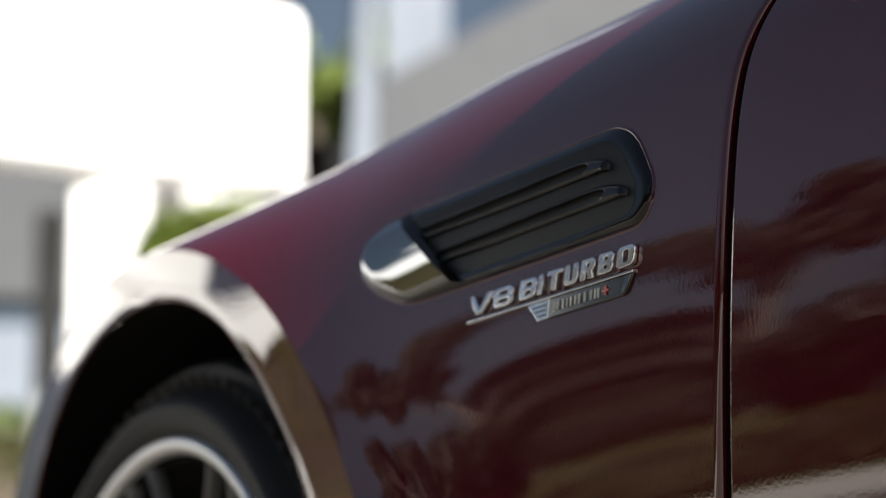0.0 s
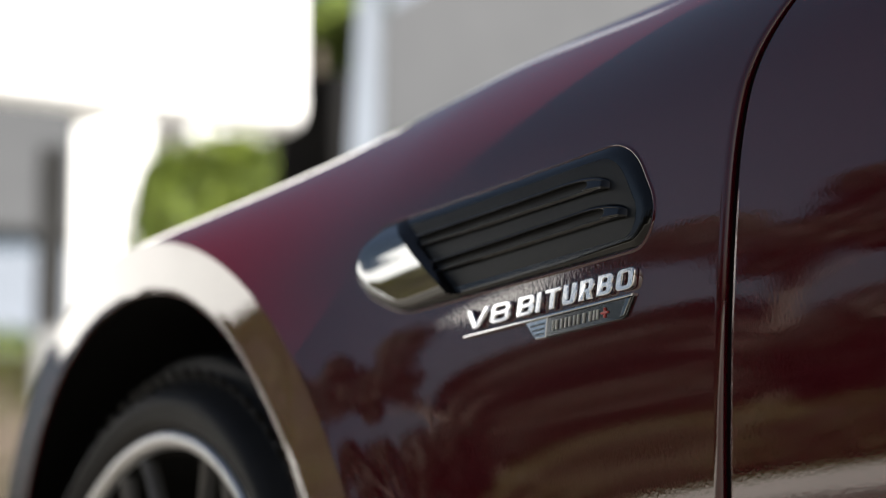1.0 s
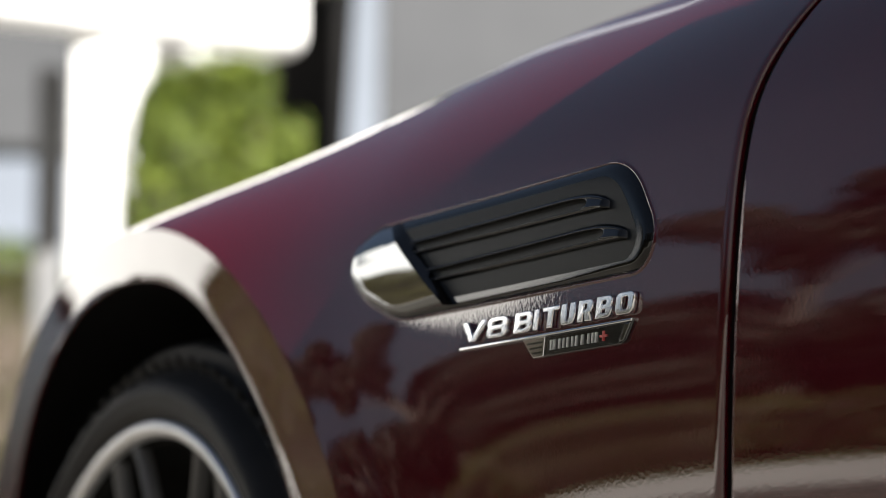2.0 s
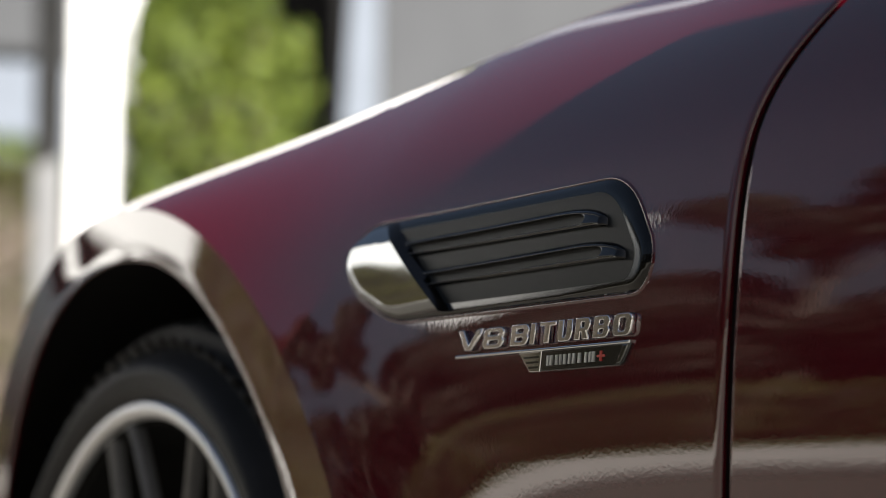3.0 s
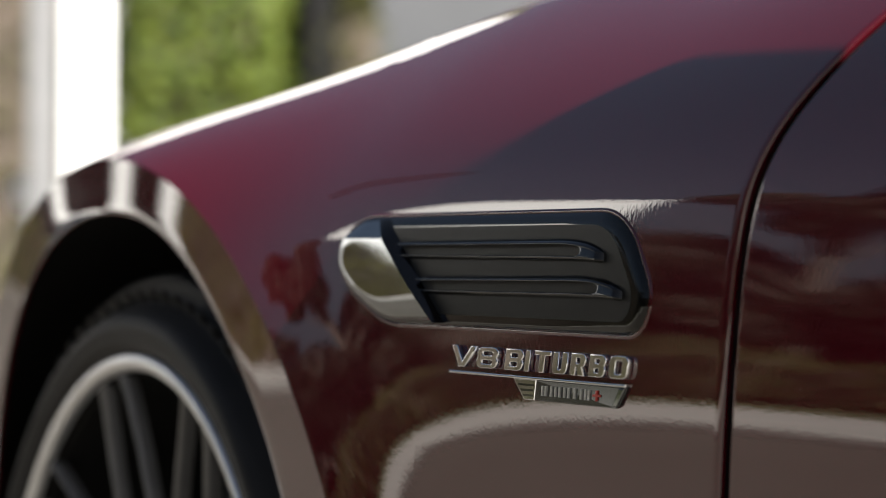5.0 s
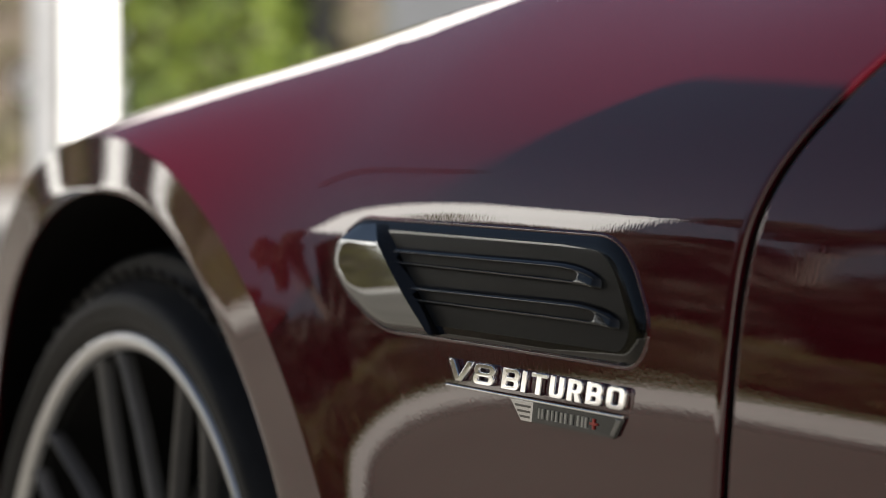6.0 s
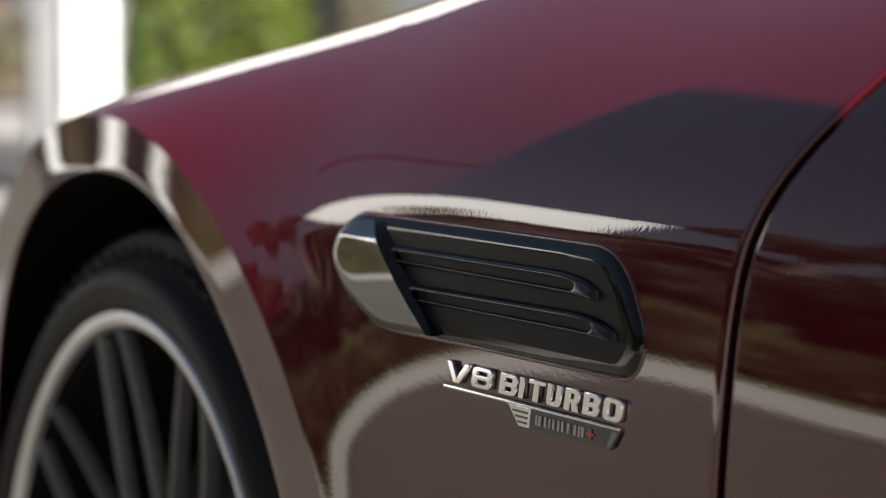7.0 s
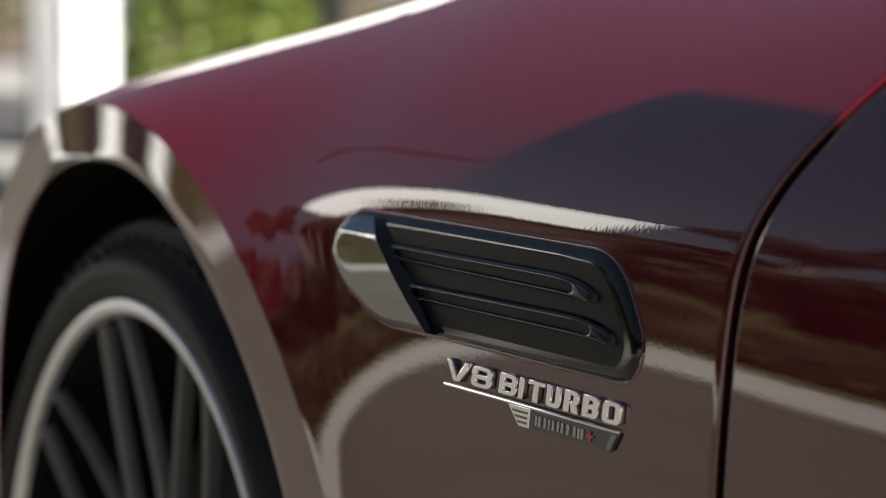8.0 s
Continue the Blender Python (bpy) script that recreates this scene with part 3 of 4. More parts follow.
def letter(ch, xa, xb):
    """One raised letter, set on the flank, with bevelled edges."""
    lean = SLANT * LETTER_H
    cu = bpy.data.curves.new("letter", "CURVE")
    cu.dimensions, cu.fill_mode = "2D", "BOTH"
    cu.extrude, cu.bevel_depth, cu.bevel_resolution, cu.offset = 0.09, 0.035, 1, -0.035
    for loop in glyph(ch, 0.0054 / (xb - xa - lean)):
        sp = cu.splines.new("POLY")
        sp.points.add(len(loop) - 1)
        for p, (a, b) in zip(sp.points, loop):
            p.co = (a, b, 0, 1)
        sp.use_cyclic_u = True
    tmp = new("letter", cu)
    dg = bpy.context.evaluated_depsgraph_get()
    me = bpy.data.meshes.new_from_object(tmp.evaluated_get(dg))
    bpy.data.objects.remove(tmp)
    v = np.array([p.co[:] for p in me.vertices])
    lo, hi = v.min(0), v.max(0)
    u = (v - lo) / (hi - lo)
    x = xa + (xb - xa - lean) * u[:, 0] + lean * u[:, 1]
    z = LETTER_BASE + LETTER_H * u[:, 1]
    proud = 0.0001 + 0.0028 * u[:, 2]
    for p, a, b, c in zip(me.vertices, x, side(x, z) - proud, z):
        p.co = (a, b, c)
    bm = bmesh.new()
    bm.from_mesh(me)
    bmesh.ops.remove_doubles(bm, verts=bm.verts, dist=1e-6)
    bpy.data.meshes.remove(me)
    return part("letter", bm, BADGE_CHROME, badge)


for ch, xa, xb in SPANS:
    letter(ch, xa, xb)


def slab_on_flank(name, corners, proud, material, parent, label="", bevel=0.0004, base=0.0001):
    """A thin plate with bevelled edges on the flank, over an (x, z) outline."""
    bm = bmesh.new()
    bot = [bm.verts.new((x, float(side(x, z)) - base, z)) for x, z in corners]
    topv = [bm.verts.new((x, float(side(x, z)) - proud, z)) for x, z in corners]
    n = len(corners)
    f = bm.faces.new(topv)
    bm.faces.new(bot[::-1])
    for i in range(n):
        bm.faces.new((bot[i], bot[(i + 1) % n], topv[(i + 1) % n], topv[i]))
    if bevel:
        bmesh.ops.bevel(bm, geom=list(f.edges), offset=bevel, segments=2, affect="EDGES", profile=0.6)
    return part(name, bm, material, parent, label)


slab_on_flank("underline", [(-0.1287, 0.6386), (0.0462, 0.6386), (0.0466, 0.6402), (-0.1283, 0.6402)], 0.0022, CHROME, badge, "chrome underline", 0.0006)
slab_on_flank("plate", [(-0.0400, 0.6284), (0.0365, 0.6284), (0.0405, 0.6300), (0.0470, 0.6386), (-0.0385, 0.6386)], 0.0014, DARK_CHROME, badge, "dark chrome plate", 0.0004)
chev = slab_on_flank("chevron", [(-0.0500, 0.6284), (-0.0400, 0.6284), (-0.0385, 0.6386), (-0.0617, 0.6386)], 0.0017, CHROME, badge, "chrome chevron block", 0.0004)
for k, (xa, xb) in enumerate(((-0.0565, -0.0405), (-0.0540, -0.0408), (-0.0515, -0.0412))):
    z = 0.6364 - 0.0026 * k
    slab_on_flank("slot", [(xa + 0.0008, z - 0.0011), (xb, z - 0.0011), (xb, z), (xa, z)], 0.00175, ENAMEL_BLACK, chev, "", 0, 0.0016)
# worn trade word on the plate, kept as plain upright bars, and its red cross
for xa, w in ((-0.0325, 0.0016), (-0.0294, 0.0018), (-0.0240, 0.0018), (-0.0198, 0.0014), (-0.0160, 0.0018), (-0.0112, 0.0016), (-0.0074, 0.0018), (-0.0018, 0.0020), (0.0046, 0.0018), (0.0086, 0.0018), (0.0118, 0.0018)):
    slab_on_flank("bar", [(xa, 0.6311), (xa + w, 0.6311), (xa + w + 0.0005, 0.6361), (xa + 0.0005, 0.6361)], 0.0022, PRINT_GREY, badge, "plain printed bar", 0, 0.0013)
slab_on_flank("cross_bar", [(0.0168, 0.6331), (0.0232, 0.6331), (0.0232, 0.6342), (0.0168, 0.6342)], 0.0022, ENAMEL_RED, badge, "small red bar", 0, 0.0013)
slab_on_flank("cross_bar", [(0.0193, 0.6311), (0.0206, 0.6311), (0.0209, 0.6361), (0.0196, 0.6361)], 0.00225, ENAMEL_RED, badge, "small red bar", 0, 0.0013)

slab_on_flank("end_facet", [(0.0345, 0.6292), (0.0390, 0.6297), (0.0456, 0.6382), (0.0405, 0.6382)], 0.0021, CAP_CHROME, badge, "bevelled bright end of the plate", 0.0005, 0.0012)

# ================= wheel =================
wheel = new("wheel")
wheel.parent = car
wheel.matrix_basis = pose(*WHEEL_C, -2.1, 0, 0)
tagged(wheel, "wide black tyre on a thin multi-spoke alloy rim")


def turned(name, profile, material, parent, n=120, label="", closed=False):
    """A body of revolution about the axle: (radius, y) steps."""
    rows = [[(r * math.cos(a), y, r * math.sin(a)) for a in np.linspace(0, 2 * math.pi, n + 1)] for r, y in profile]
    return sheet(name, np.array(rows), material, parent, label)


tyre = turned("tyre", ((0.262, 0.012), (0.270, 0.004), (0.275, 0.0035), (0.279, -0.001), (0.284, -0.0045), (0.287, -0.0055), (0.289, -0.0050), (0.291, -0.0065), (0.297, -0.0065), (0.302, -0.0040),
               (0.306, 0.001), (0.310, 0.008), (0.315, 0.014), (0.320, 0.018), (0.323, 0.0185), (0.327, 0.0170), (0.3305, 0.0185), (0.333, 0.026), (0.3365, 0.045), (0.338, 0.09), (0.338, 0.19), (0.330, 0.25), (0.28, 0.27)), RUBBER, wheel, 140, "black rubber tyre")
for k in range(84):
    a = 2 * math.pi * k / 84
    bm = box_bm(0.0105, 0.017, 0.0040, 0.0008, 1)
    bmesh.ops.rotate(bm, cent=(0, 0, 0), matrix=Matrix.Rotation(radians(-50), 3, "X"), verts=bm.verts)
    bmesh.ops.translate(bm, vec=(0, 0.0122, 0.3148), verts=bm.verts)
    if k == 0:
        block = part("tread_block", bm, RUBBER, tyre)
        block.matrix_basis = Matrix.Rotation(a, 4, "Y")
    else:
        bm.free()
        o = new("tread_block", block.data)
        o.parent = tyre
        o.matrix_basis = Matrix.Rotation(a, 4, "Y")
rim = turned("rim", ((0.2755, 0.006), (0.2760, 0.001), (0.2748, -0.0015), (0.2715, -0.0020), (0.2675, -0.0010), (0.2655, 0.0015), (0.2640, 0.008)), RIM_SILVER, wheel, 160, "bright machined rim edge")
turned("barrel", ((0.2645, 0.006), (0.256, 0.03), (0.245, 0.10), (0.243, 0.21)), LINER, wheel, 90, "black wheel barrel")
turned("brake_disc", ((0.195, 0.105), (0.195, 0.098), (0.10, 0.096), (0.06, 0.07), (0.0, 0.07)), STEEL, wheel, 80, "brushed steel brake disc")
turned("hub_cap", ((0.075, 0.03), (0.070, 0.018), (0.04, 0.012), (0.0, 0.011)), SPOKE_GREY, wheel, 60, "dark grey hub cap")
turned("backing", ((0.243, 0.20), (0.0, 0.21)), LINER, wheel, 60)


def spoke_mesh(sign):
    """A thin spoke of a pair from hub to rim, ridged along its face, its foot splayed."""
    rows = []
    for r, off, w0, y in ((0.060, 0.016, 0.010, 0.030), (0.10, 0.027, 0.0060, 0.026), (0.15, 0.031, 0.0052, 0.020), (0.21, 0.0285, 0.0048, 0.012), (0.25, 0.0235, 0.0052, 0.006), (0.264, 0.0205, 0.0080, 0.003)):
        w = 0.50 * w0
        c, h = sign * off, math.sqrt(r * r - off * off)
        rows.append([(c - w, y + 0.011, h), (c - w, y + 0.003, h), (c - w * 0.7, y, h), (c, y - 0.0008, h), (c + w * 0.7, y, h), (c + w, y + 0.003, h), (c + w, y + 0.011, h)])
    return np.array(rows)


for sgn in (-1, 1):
    first = None
    for k in range(10):
        if first is None:
            first = sheet("spoke", spoke_mesh(sgn), SPOKE_GREY, wheel, "dark grey slim spoke")
            o = first
        else:
            o = tagged(new("spoke", first.data), "dark grey slim spoke")
            o.parent = wheel
        o.matrix_basis = Matrix.Rotation(radians(36 * k + 22.6), 4, "Y")

# ================= ground =================
EYE = Vector((1.11, -0.60, 0))


def ahead(angle, dist, z=0.0):
    """A place at an angle (degrees left of +y) and distance from where the camera stands."""
    a = radians(angle)
    return Vector((EYE.x - math.sin(a) * dist, EYE.y + math.cos(a) * dist, z))


bm = bmesh.new()
bmesh.ops.create_grid(bm, x_segments=40, y_segments=40, size=400)
ground = part("ground", bm, PAVING, None)
tagged(ground, "pale sunlit paving with brown stains", "ground", kind="structure")


def strip_y(name, x0, x1, y0, y1, z, h, material, label, category):
    bm = box_bm(x1 - x0, y1 - y0, h, min(0.02, h * 0.3), 2, ((x0 + x1) / 2, (y0 + y1) / 2, z + h / 2))
    return tagged(part(name, bm, material, None), label, category, kind="structure")


strip_y("road", -80, 60, -4.8, -0.5, 0.0, 0.006, DRIVE, "brown-grey driveway beside the car", "road")
strip_y("driveway", -3.6, 30, -0.5, 4.5, 0.0, 0.006, DRIVE, "brown-grey driveway under the car", "driveway")
strip_y("kerb", -80, 60, -7.7, -4.8, 0.0, 0.10, KERB, "pale concrete kerb and footway", "kerb")
strip_y("lawn", -80, 60, -40, -7.7, 0.0, 0.08, LAWN, "mown green lawn behind the kerb", "lawn")


# ================= plants =================
def leaves(name, centres, normals, size, material, parent, rng, spread=0.9):
    """Many small folded leaves at the given places."""
    n = len(centres)
    c = np.asarray(centres)
    d = np.asarray(normals) + rng.normal(0, spread, (n, 3))
    d /= np.linalg.norm(d, axis=1)[:, None]
    r = np.cross(d, rng.normal(0, 1, (n, 3)))
    r /= np.linalg.norm(r, axis=1)[:, None]
    q = np.cross(d, r)
    s = size * rng.uniform(0.6, 1.4, (n, 1))
    tip, root, lft, rgt = c + q * s, c - q * s, c + r * s * 0.5 - d * s * 0.15, c - r * s * 0.5 - d * s * 0.15
    v = np.stack([root, rgt, tip, lft], 1).reshape(-1, 3)
    faces = []
    for i in range(n):
        k = 4 * i
        faces += [(k, k + 1, k + 2), (k, k + 2, k + 3)]
    return mesh_ob(name, v, faces, material, False, parent)


def hedge(name, centre, turn, size, count, leaf, material, label, seed, category="hedge", rough=0.12):
    """A clipped shrub: leaf shell over a dark twig core."""
    rng = np.random.default_rng(seed)
    e = empty(name, pose(*centre, 0, 0, turn), label, category)
    sx, sy, sz = size
    u = rng.uniform(-1, 1, (count, 3))
    face = rng.choice(3, count, p=[0.28, 0.42, 0.30])
    sign = np.where(rng.random(count) < 0.5, -1, 1)
    for ax in range(3):
        m = face == ax
        u[m, ax] = sign[m]
    u[:, 2] = np.where(face == 2, 1, u[:, 2])
    nrm = np.zeros((count, 3))
    for ax in range(3):
        nrm[face == ax, ax] = np.where(ax == 2, 1, sign[face == ax])
    # rounded shoulders
    L = (np.abs(u) ** 6).sum(1) ** (1 / 6)
    u = u / L[:, None]
    p = u * np.array([sx / 2, sy / 2, sz / 2]) + np.array([0, 0, sz / 2])
    lump = np.sin(p[:, 0] * 5.1 + seed) * np.cos(p[:, 2] * 4.3 + p[:, 1] * 3) * 0.06
    p += nrm * (lump + rng.normal(0, rough * 0.35, count))[:, None]
    leaves("foliage", p, nrm, leaf, material, e, rng)
    bm = box_bm(sx * 0.86, sy * 0.86, sz * 0.94, 0.12 * min(size), 3, (0, 0, sz * 0.47))
    part("twig_core", bm, BARK, e)
    return e


def limb(verts, faces, a, b, ra, rb, n=7):
    a, b = Vector(a), Vector(b)
    q = (b - a).to_track_quat("Z", "Y")
    k = len(verts)
    for c, r in ((a, ra), (b, rb)):
        for i in range(n):
            verts.append(c + q @ Vector((r * math.cos(2 * math.pi * i / n), r * math.sin(2 * math.pi * i / n), 0)))
    for i in range(n):
        faces.append((k + i, k + (i + 1) % n, k + n + (i + 1) % n, k + n + i))


def tree(name, centre, height, width, count, leaf, material, label, seed, clear=0.25, group=""):
    """A tapered trunk with limbs, and a crown of leaf clumps with gaps."""
    rng = np.random.default_rng(seed)
    e = empty(name, pose(*centre), label, "tree", group)
    verts, faces = [], []
    limb(verts, faces, (0, 0, 0), (0.05, 0.03, height * 0.45), height * 0.03, height * 0.02)
    limb(verts, faces, (0.05, 0.03, height * 0.45), (0, 0, height * 0.85), height * 0.02, height * 0.006)
    clumps = []
    for i in range(26):
        k = rng.uniform(clear, 0.97)
        a = rng.uniform(0, 2 * math.pi)
        reach = width / 2 * math.sqrt(max(1 - ((k - 0.55) / 0.5) ** 2, 0.05)) * rng.uniform(0.45, 1.0)
        c = np.array([math.cos(a) * reach, math.sin(a) * reach, k * height])
        clumps.append((c, width * rng.uniform(0.11, 0.2)))
        limb(verts, faces, (0.02, 0.02, max(k * 0.75, 0.2) * height), c, height * 0.008, height * 0.003, 5)
    mesh_ob("trunk", verts, faces, BARK, True, e)
    pts, nrm = [], []
    for c, r in clumps:
        m = count // len(clumps)
        d = rng.normal(0, 1, (m, 3))
        d /= np.linalg.norm(d, axis=1)[:, None]
        pts.append(c + d * (r * rng.uniform(0.3, 1.0, (m, 1)) ** 0.5) * np.array([1, 1, 0.8]))
        nrm.append(d)
    leaves("crown", np.concatenate(pts), np.concatenate(nrm), leaf, material, e, rng, 0.6)
    return e


# ================= what stands ahead of the car =================
# white post and roof edge of the porch
porch = empty("porch", pose(0, 0, 0), "white porch with square post and deep roof edge", "porch")
p = ahead(70.75, 8.0)
part("post", box_bm(0.14, 0.14, 2.25, 0.012, 2, (0, 0, 1.125)), WHITE_WALL, porch, "white square post").matrix_basis = pose(p.x, p.y, 0, 0, 0, 70)
a, b = ahead(66.32, 8.2), ahead(76.0, 7.7)
mid, d = (a + b) / 2, b - a
part("roof_edge", box_bm(d.length, 0.16, 0.61, 0.075, 5), WHITE_WALL, porch, "deep white roof edge with rounded corners").matrix_basis = (
    Matrix.Translation((mid.x, mid.y, 2.535)) @ Matrix.Rotation(math.atan2(d.y, d.x), 4, "Z"))
# grey upright added as the white post's shaded side
p = ahead(71.7, 8.6)
part("post_shade", box_bm(0.09, 0.09, 2.25, 0.01, 2, (0, 0, 1.125)), POST_SHADE_GREY, porch, "grey strip for the white post's shaded side").matrix_basis = pose(p.x, p.y, 0, 0, 0, 66)
a, b = ahead(71.0, 12.0), ahead(82.0, 12.0)
mid, d = (a + b) / 2, b - a
part("lintel", box_bm(d.length, 0.3, 0.75, 0.02, 2), GREY_WALL, porch, "grey rear lintel of the porch").matrix_basis = (
    Matrix.Translation((mid.x, mid.y, 2.92)) @ Matrix.Rotation(math.atan2(d.y, d.x), 4, "Z"))

def wall(name, a0, a1, d0, d1, z0, z1, material, label, thick=0.25, category="wall", top1=None, lean=0.0):
    """A wall between two places ahead; its top may slope."""
    a, b = ahead(a0, d0), ahead(a1, d1)
    n = (b - a).cross(Vector((0, 0, 1))).normalized()
    if n.dot(Vector((EYE.x, EYE.y, 0)) - a) > 0:
        n = -n
    bm = bmesh.new()
    pts = [(a, z0), (b, z0), (b, z1 if top1 is None else top1), (a - (b - a).normalized() * lean, z1)]
    f = [bm.verts.new((q.x, q.y, z)) for q, z in pts]
    g = [bm.verts.new((q.x + n.x * thick, q.y + n.y * thick, z)) for q, z in pts]
    bm.faces.new(f)
    bm.faces.new(g[::-1])
    for i in range(4):
        bm.faces.new((f[i], f[(i + 1) % 4], g[(i + 1) % 4], g[i]))
    return tagged(part(name, bm, material, None), label, category, kind="structure")


wall("wall_white", 70.2, 66.9, 13.0, 13.0, 0, 3.5, WHITE_WALL, "bright white rendered wall behind the hedge")
wall("wall_far", 84.0, 69.0, 38.0, 36.0, 0, 6.6, SKYLIT_WALL, "pale blue-white rendered wall of a far building")
wall("wall_pale", 65.40, 64.55, 11.5, 11.5, 1.93, 5.6, SKYLIT_WALL, "pale rendered pillar with a leaning edge, bluish shade in its colour", lean=-0.20)
wall("wall_base", 66.0, 64.58, 11.55, 11.55, 0, 1.93, NEAR_BLACK, "near-black base under the pale pillar")
wall("wall_upper", 64.3, 62.85, 12.6, 12.6, 0, 5.8, SKYLIT_WALL, "pale rendered wall behind the gable, bluish shade in its colour")
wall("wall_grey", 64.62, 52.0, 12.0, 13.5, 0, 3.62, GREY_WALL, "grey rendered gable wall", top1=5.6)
# the fence's shade comes from its near-black colour
wall("fence", 67.0, 65.05, 12.0, 12.0, 0, 3.35, NEAR_BLACK, "timber fence with its shade put into a near-black colour", 0.06, "fence")

c = ahead(68.36, 9.8)
hedge("hedge", (c.x, c.y, 0), 67.95, (0.555, 1.0, 2.43), 26000, 0.024, HEDGE_LEAF, "clipped bright green conifer hedge", 3)
c = ahead(65.9, 15.5)
tree("tree", (c.x, c.y, 0), 5.1, 2.4, 22000, 0.05, BRIGHT_LEAF, "bright green tree behind the fence", 8, 0.45)
for k, (az, d, w, h) in enumerate(((71.5, 30.0, 3.4, 4.2), (74.5, 31.0, 3.8, 4.7), (78.0, 30.0, 3.8, 4.3), (68.5, 32.0, 3.6, 4.2))):
    c = ahead(az, d)
    hedge("shrub", (c.x, c.y, 0), az, (w, 1.5, h), 5000, 0.08, (SHRUB_LEAF, HEDGE_LEAF)[k % 2], "tall green shrub at the paving's far edge", 11 + k, "shrub")
c = ahead(64.95, 10.9)
hedge("shrub", (c.x, c.y, 0), 64, (0.18, 0.3, 1.78), 2500, 0.02, SHRUB_LEAF, "brownish green shrub before the pale wall", 22, "shrub")

lamp = empty("garden_lamp", pose(*ahead(72.0, 11.0)), "white globe garden lamp on a slim post", "lamp")
bm = bmesh.new()
bmesh.ops.create_uvsphere(bm, u_segments=24, v_segments=16, radius=0.075)
bmesh.ops.translate(bm, vec=(0, 0, 0.94), verts=bm.verts)
part("globe", bm, OPAL, lamp, "white opal globe", True)
bm = bmesh.new()
bmesh.ops.create_cone(bm, cap_ends=True, segments=16, radius1=0.025, radius2=0.02, depth=0.88)
bmesh.ops.translate(bm, vec=(0, 0, 0.44), verts=bm.verts)
part("post", bm, DARK_CHROME, lamp, "slim dark post", True)

# ================= what stands beside the drive, mirrored in the lacquer =================
for k, x in enumerate(np.linspace(-34, 4, 12)):
    hedge("hedge", (x, -10.4 - 0.25 * math.sin(k * 2.1), 0.08), 0, (3.6, 1.0, 1.02 + 0.12 * math.sin(k * 1.7)), 3000, 0.06, SHRUB_LEAF,
          "low olive green hedge behind the kerb", 30 + k)
for k, x in enumerate(np.linspace(-23.0, -49, 8)):
    hedge("hedge", (x, -5.3, 0.10), 0, (3.9, 0.9, 1.55 + 0.15 * math.sin(k * 2.3)), 3000, 0.06, SHRUB_LEAF, "olive brown hedge along the kerb down the drive", 130 + k)
spots = ((-36.0, -14.0, 4.6, 5.0), (-31.0, -13.0, 3.9, 5.0), (-26.5, -13.5, 3.9, 4.6), (-22.5, -13.0, 4.6, 4.2), (-19.3, -13.2, 7.5, 3.8), (-14.4, -13.0, 5.0, 4.2), (-10.2, -13.6, 4.4, 3.8),
         (-6.2, -13.2, 4.6, 4.4), (-2.2, -14.0, 4.6, 4.2), (2.5, -13.4, 4.8, 4.6))
for k, (x, y, h, w) in enumerate(spots):
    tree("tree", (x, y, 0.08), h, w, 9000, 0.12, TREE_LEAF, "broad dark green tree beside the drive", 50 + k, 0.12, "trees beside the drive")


# white house down the drive, upper storey on pillars; a near-black sheet paints the shade below
def toward(az, dist):
    """A place seen from the fender, by the angle from -y towards the car's nose."""
    a = radians(az)
    return Vector((-0.1 - math.sin(a) * dist, -math.cos(a) * dist, 0))


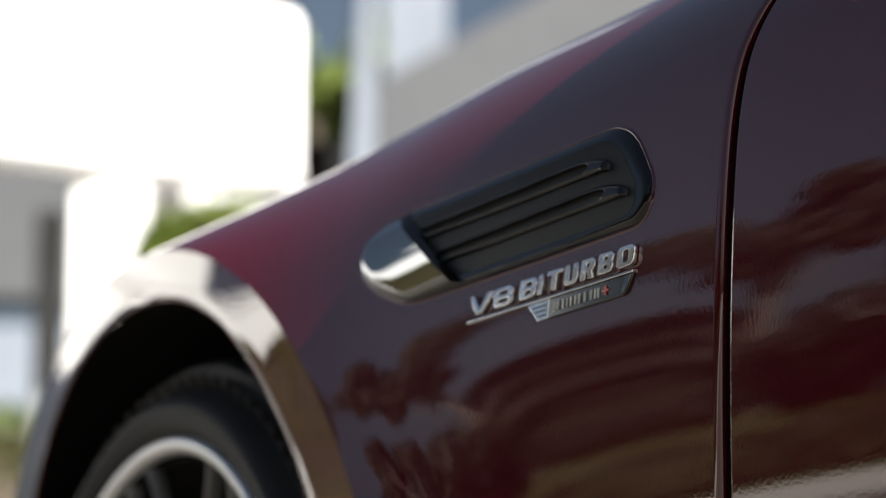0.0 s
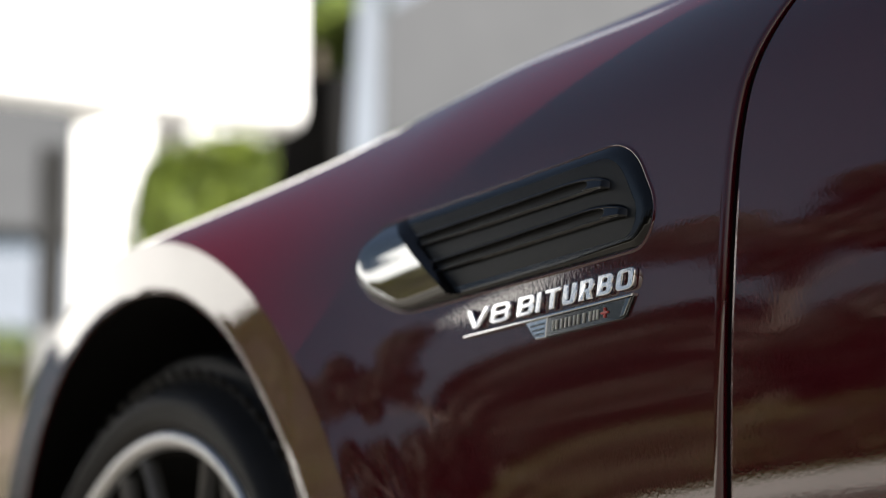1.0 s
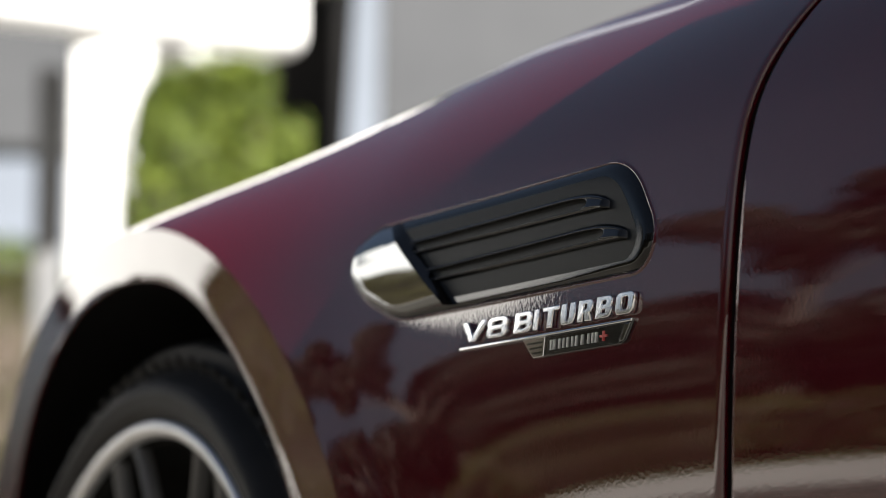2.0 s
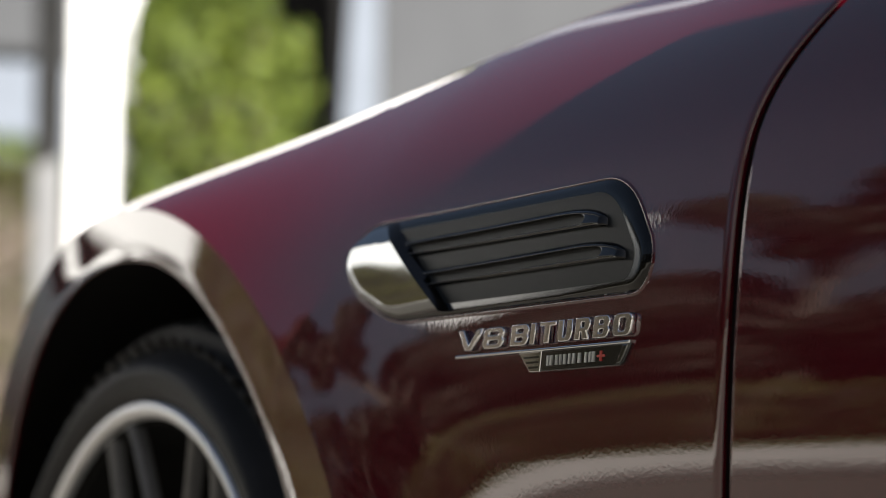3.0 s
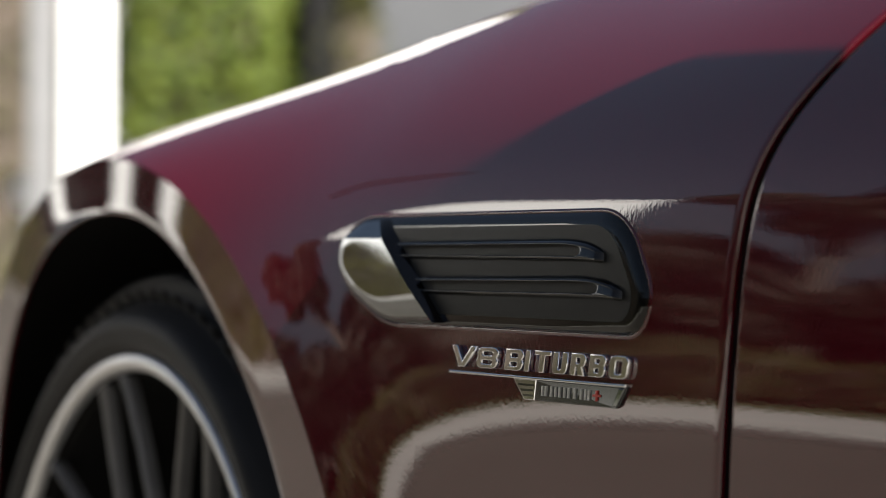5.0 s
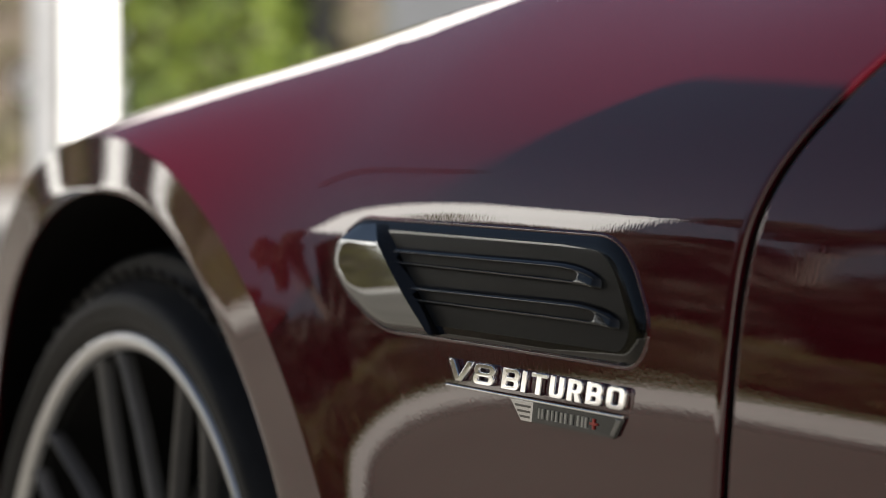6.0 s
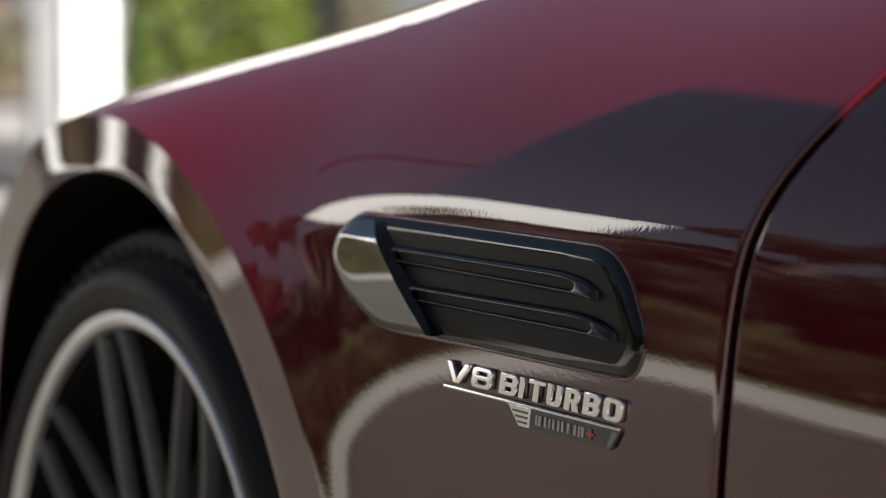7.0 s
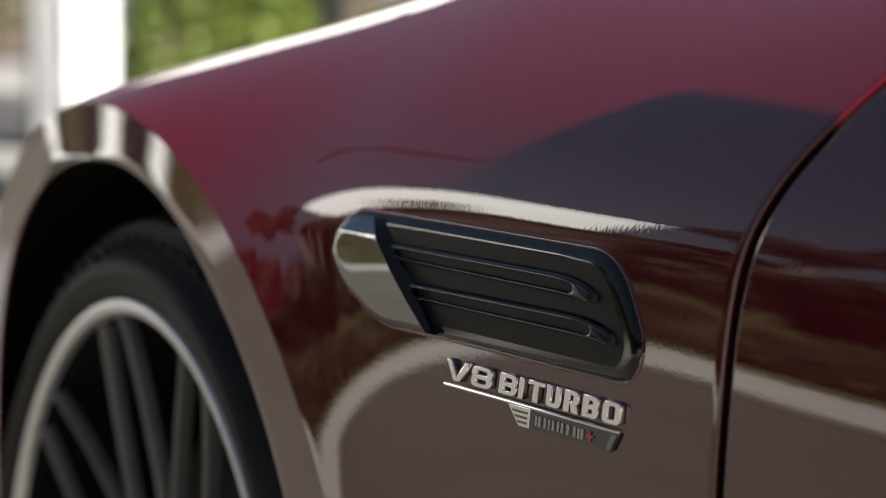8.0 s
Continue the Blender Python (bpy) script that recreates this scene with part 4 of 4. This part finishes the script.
house = empty("house", pose(0, 0, 0), "white rendered house on pillars down the drive", "house")
a, b = toward(60.6, 22.3), toward(82.0, 22.0)
mid, d = (a + b) / 2, b - a
turn = Matrix.Rotation(math.atan2(d.y, d.x), 4, "Z")
part("wall", box_bm(d.length, 0.4, 2.0, 0.03, 2), WHITE_WALL, house, "white rendered upper storey").matrix_basis = Matrix.Translation((mid.x, mid.y, 4.75)) @ turn
part("roof", box_bm(d.length, 0.5, 0.12, 0.02, 2), WHITE_WALL, house, "flat white roof edge").matrix_basis = Matrix.Translation((mid.x, mid.y, 5.81)) @ turn
e = a.lerp(b, 0.42)
part("upper_wall", box_bm((b - e).length, 0.36, 0.62, 0.03, 2), WHITE_WALL, house, "white parapet wall above the flat roof").matrix_basis = Matrix.Translation(((b.x + e.x) / 2, (b.y + e.y) / 2, 6.14)) @ turn
back = (mid - Vector((-0.1, 0, 0))).normalized() * 1.6
part("porch_shade", box_bm(d.length, 0.2, 4.2, 0.02, 2), NEAR_BLACK, house, "near-black sheet for the shade under the upper storey").matrix_basis = Matrix.Translation((mid.x + back.x, mid.y + back.y, 2.10)) @ turn
for az in (69.3, 72.8, 79.0):
    q = toward(az, 21.9)
    part("pillar", box_bm(0.42, 0.42, 3.72, 0.02, 2), WHITE_WALL, house, "white square pillar").matrix_basis = Matrix.Translation((q.x, q.y, 1.86)) @ turn
q = toward(61.3, 17.0)
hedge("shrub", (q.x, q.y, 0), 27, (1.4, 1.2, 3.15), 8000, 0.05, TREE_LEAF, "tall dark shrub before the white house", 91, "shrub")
q = toward(66.0, 16.5)
hedge("shrub", (q.x, q.y, 0), 66, (1.5, 1.2, 3.75), 9000, 0.05, OLIVE_LEAF, "tall olive brown shrub before the white house", 92, "shrub")
for k, x in enumerate(np.linspace(-27, 6, 9)):
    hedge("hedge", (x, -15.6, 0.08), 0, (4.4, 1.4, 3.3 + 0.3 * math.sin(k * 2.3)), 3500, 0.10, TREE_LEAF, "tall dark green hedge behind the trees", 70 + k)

# dark bar on posts, added over the house to draw a streak in the lacquer
a, b = toward(70.6, 22.0), toward(75.6, 22.0)
mid, d = (a + b) / 2, b - a
streak_bar = part("streak_bar", box_bm(d.length, 0.25, 0.12, 0.02, 2), NEAR_BLACK, house, "thin dark bar added for a streak in the lacquer's reflection")
streak_bar.matrix_basis = Matrix.Translation((mid.x, mid.y, 8.95)) @ turn
for q in (a.lerp(b, 0.1), a.lerp(b, 0.9)):
    bm = box_bm(0.045, 0.045, 2.8, 0.005, 1)
    part("streak_bar_post", bm, NEAR_BLACK, house, "slim dark post added under the bar").matrix_basis = Matrix.Translation((q.x, q.y, 7.5)) @ turn
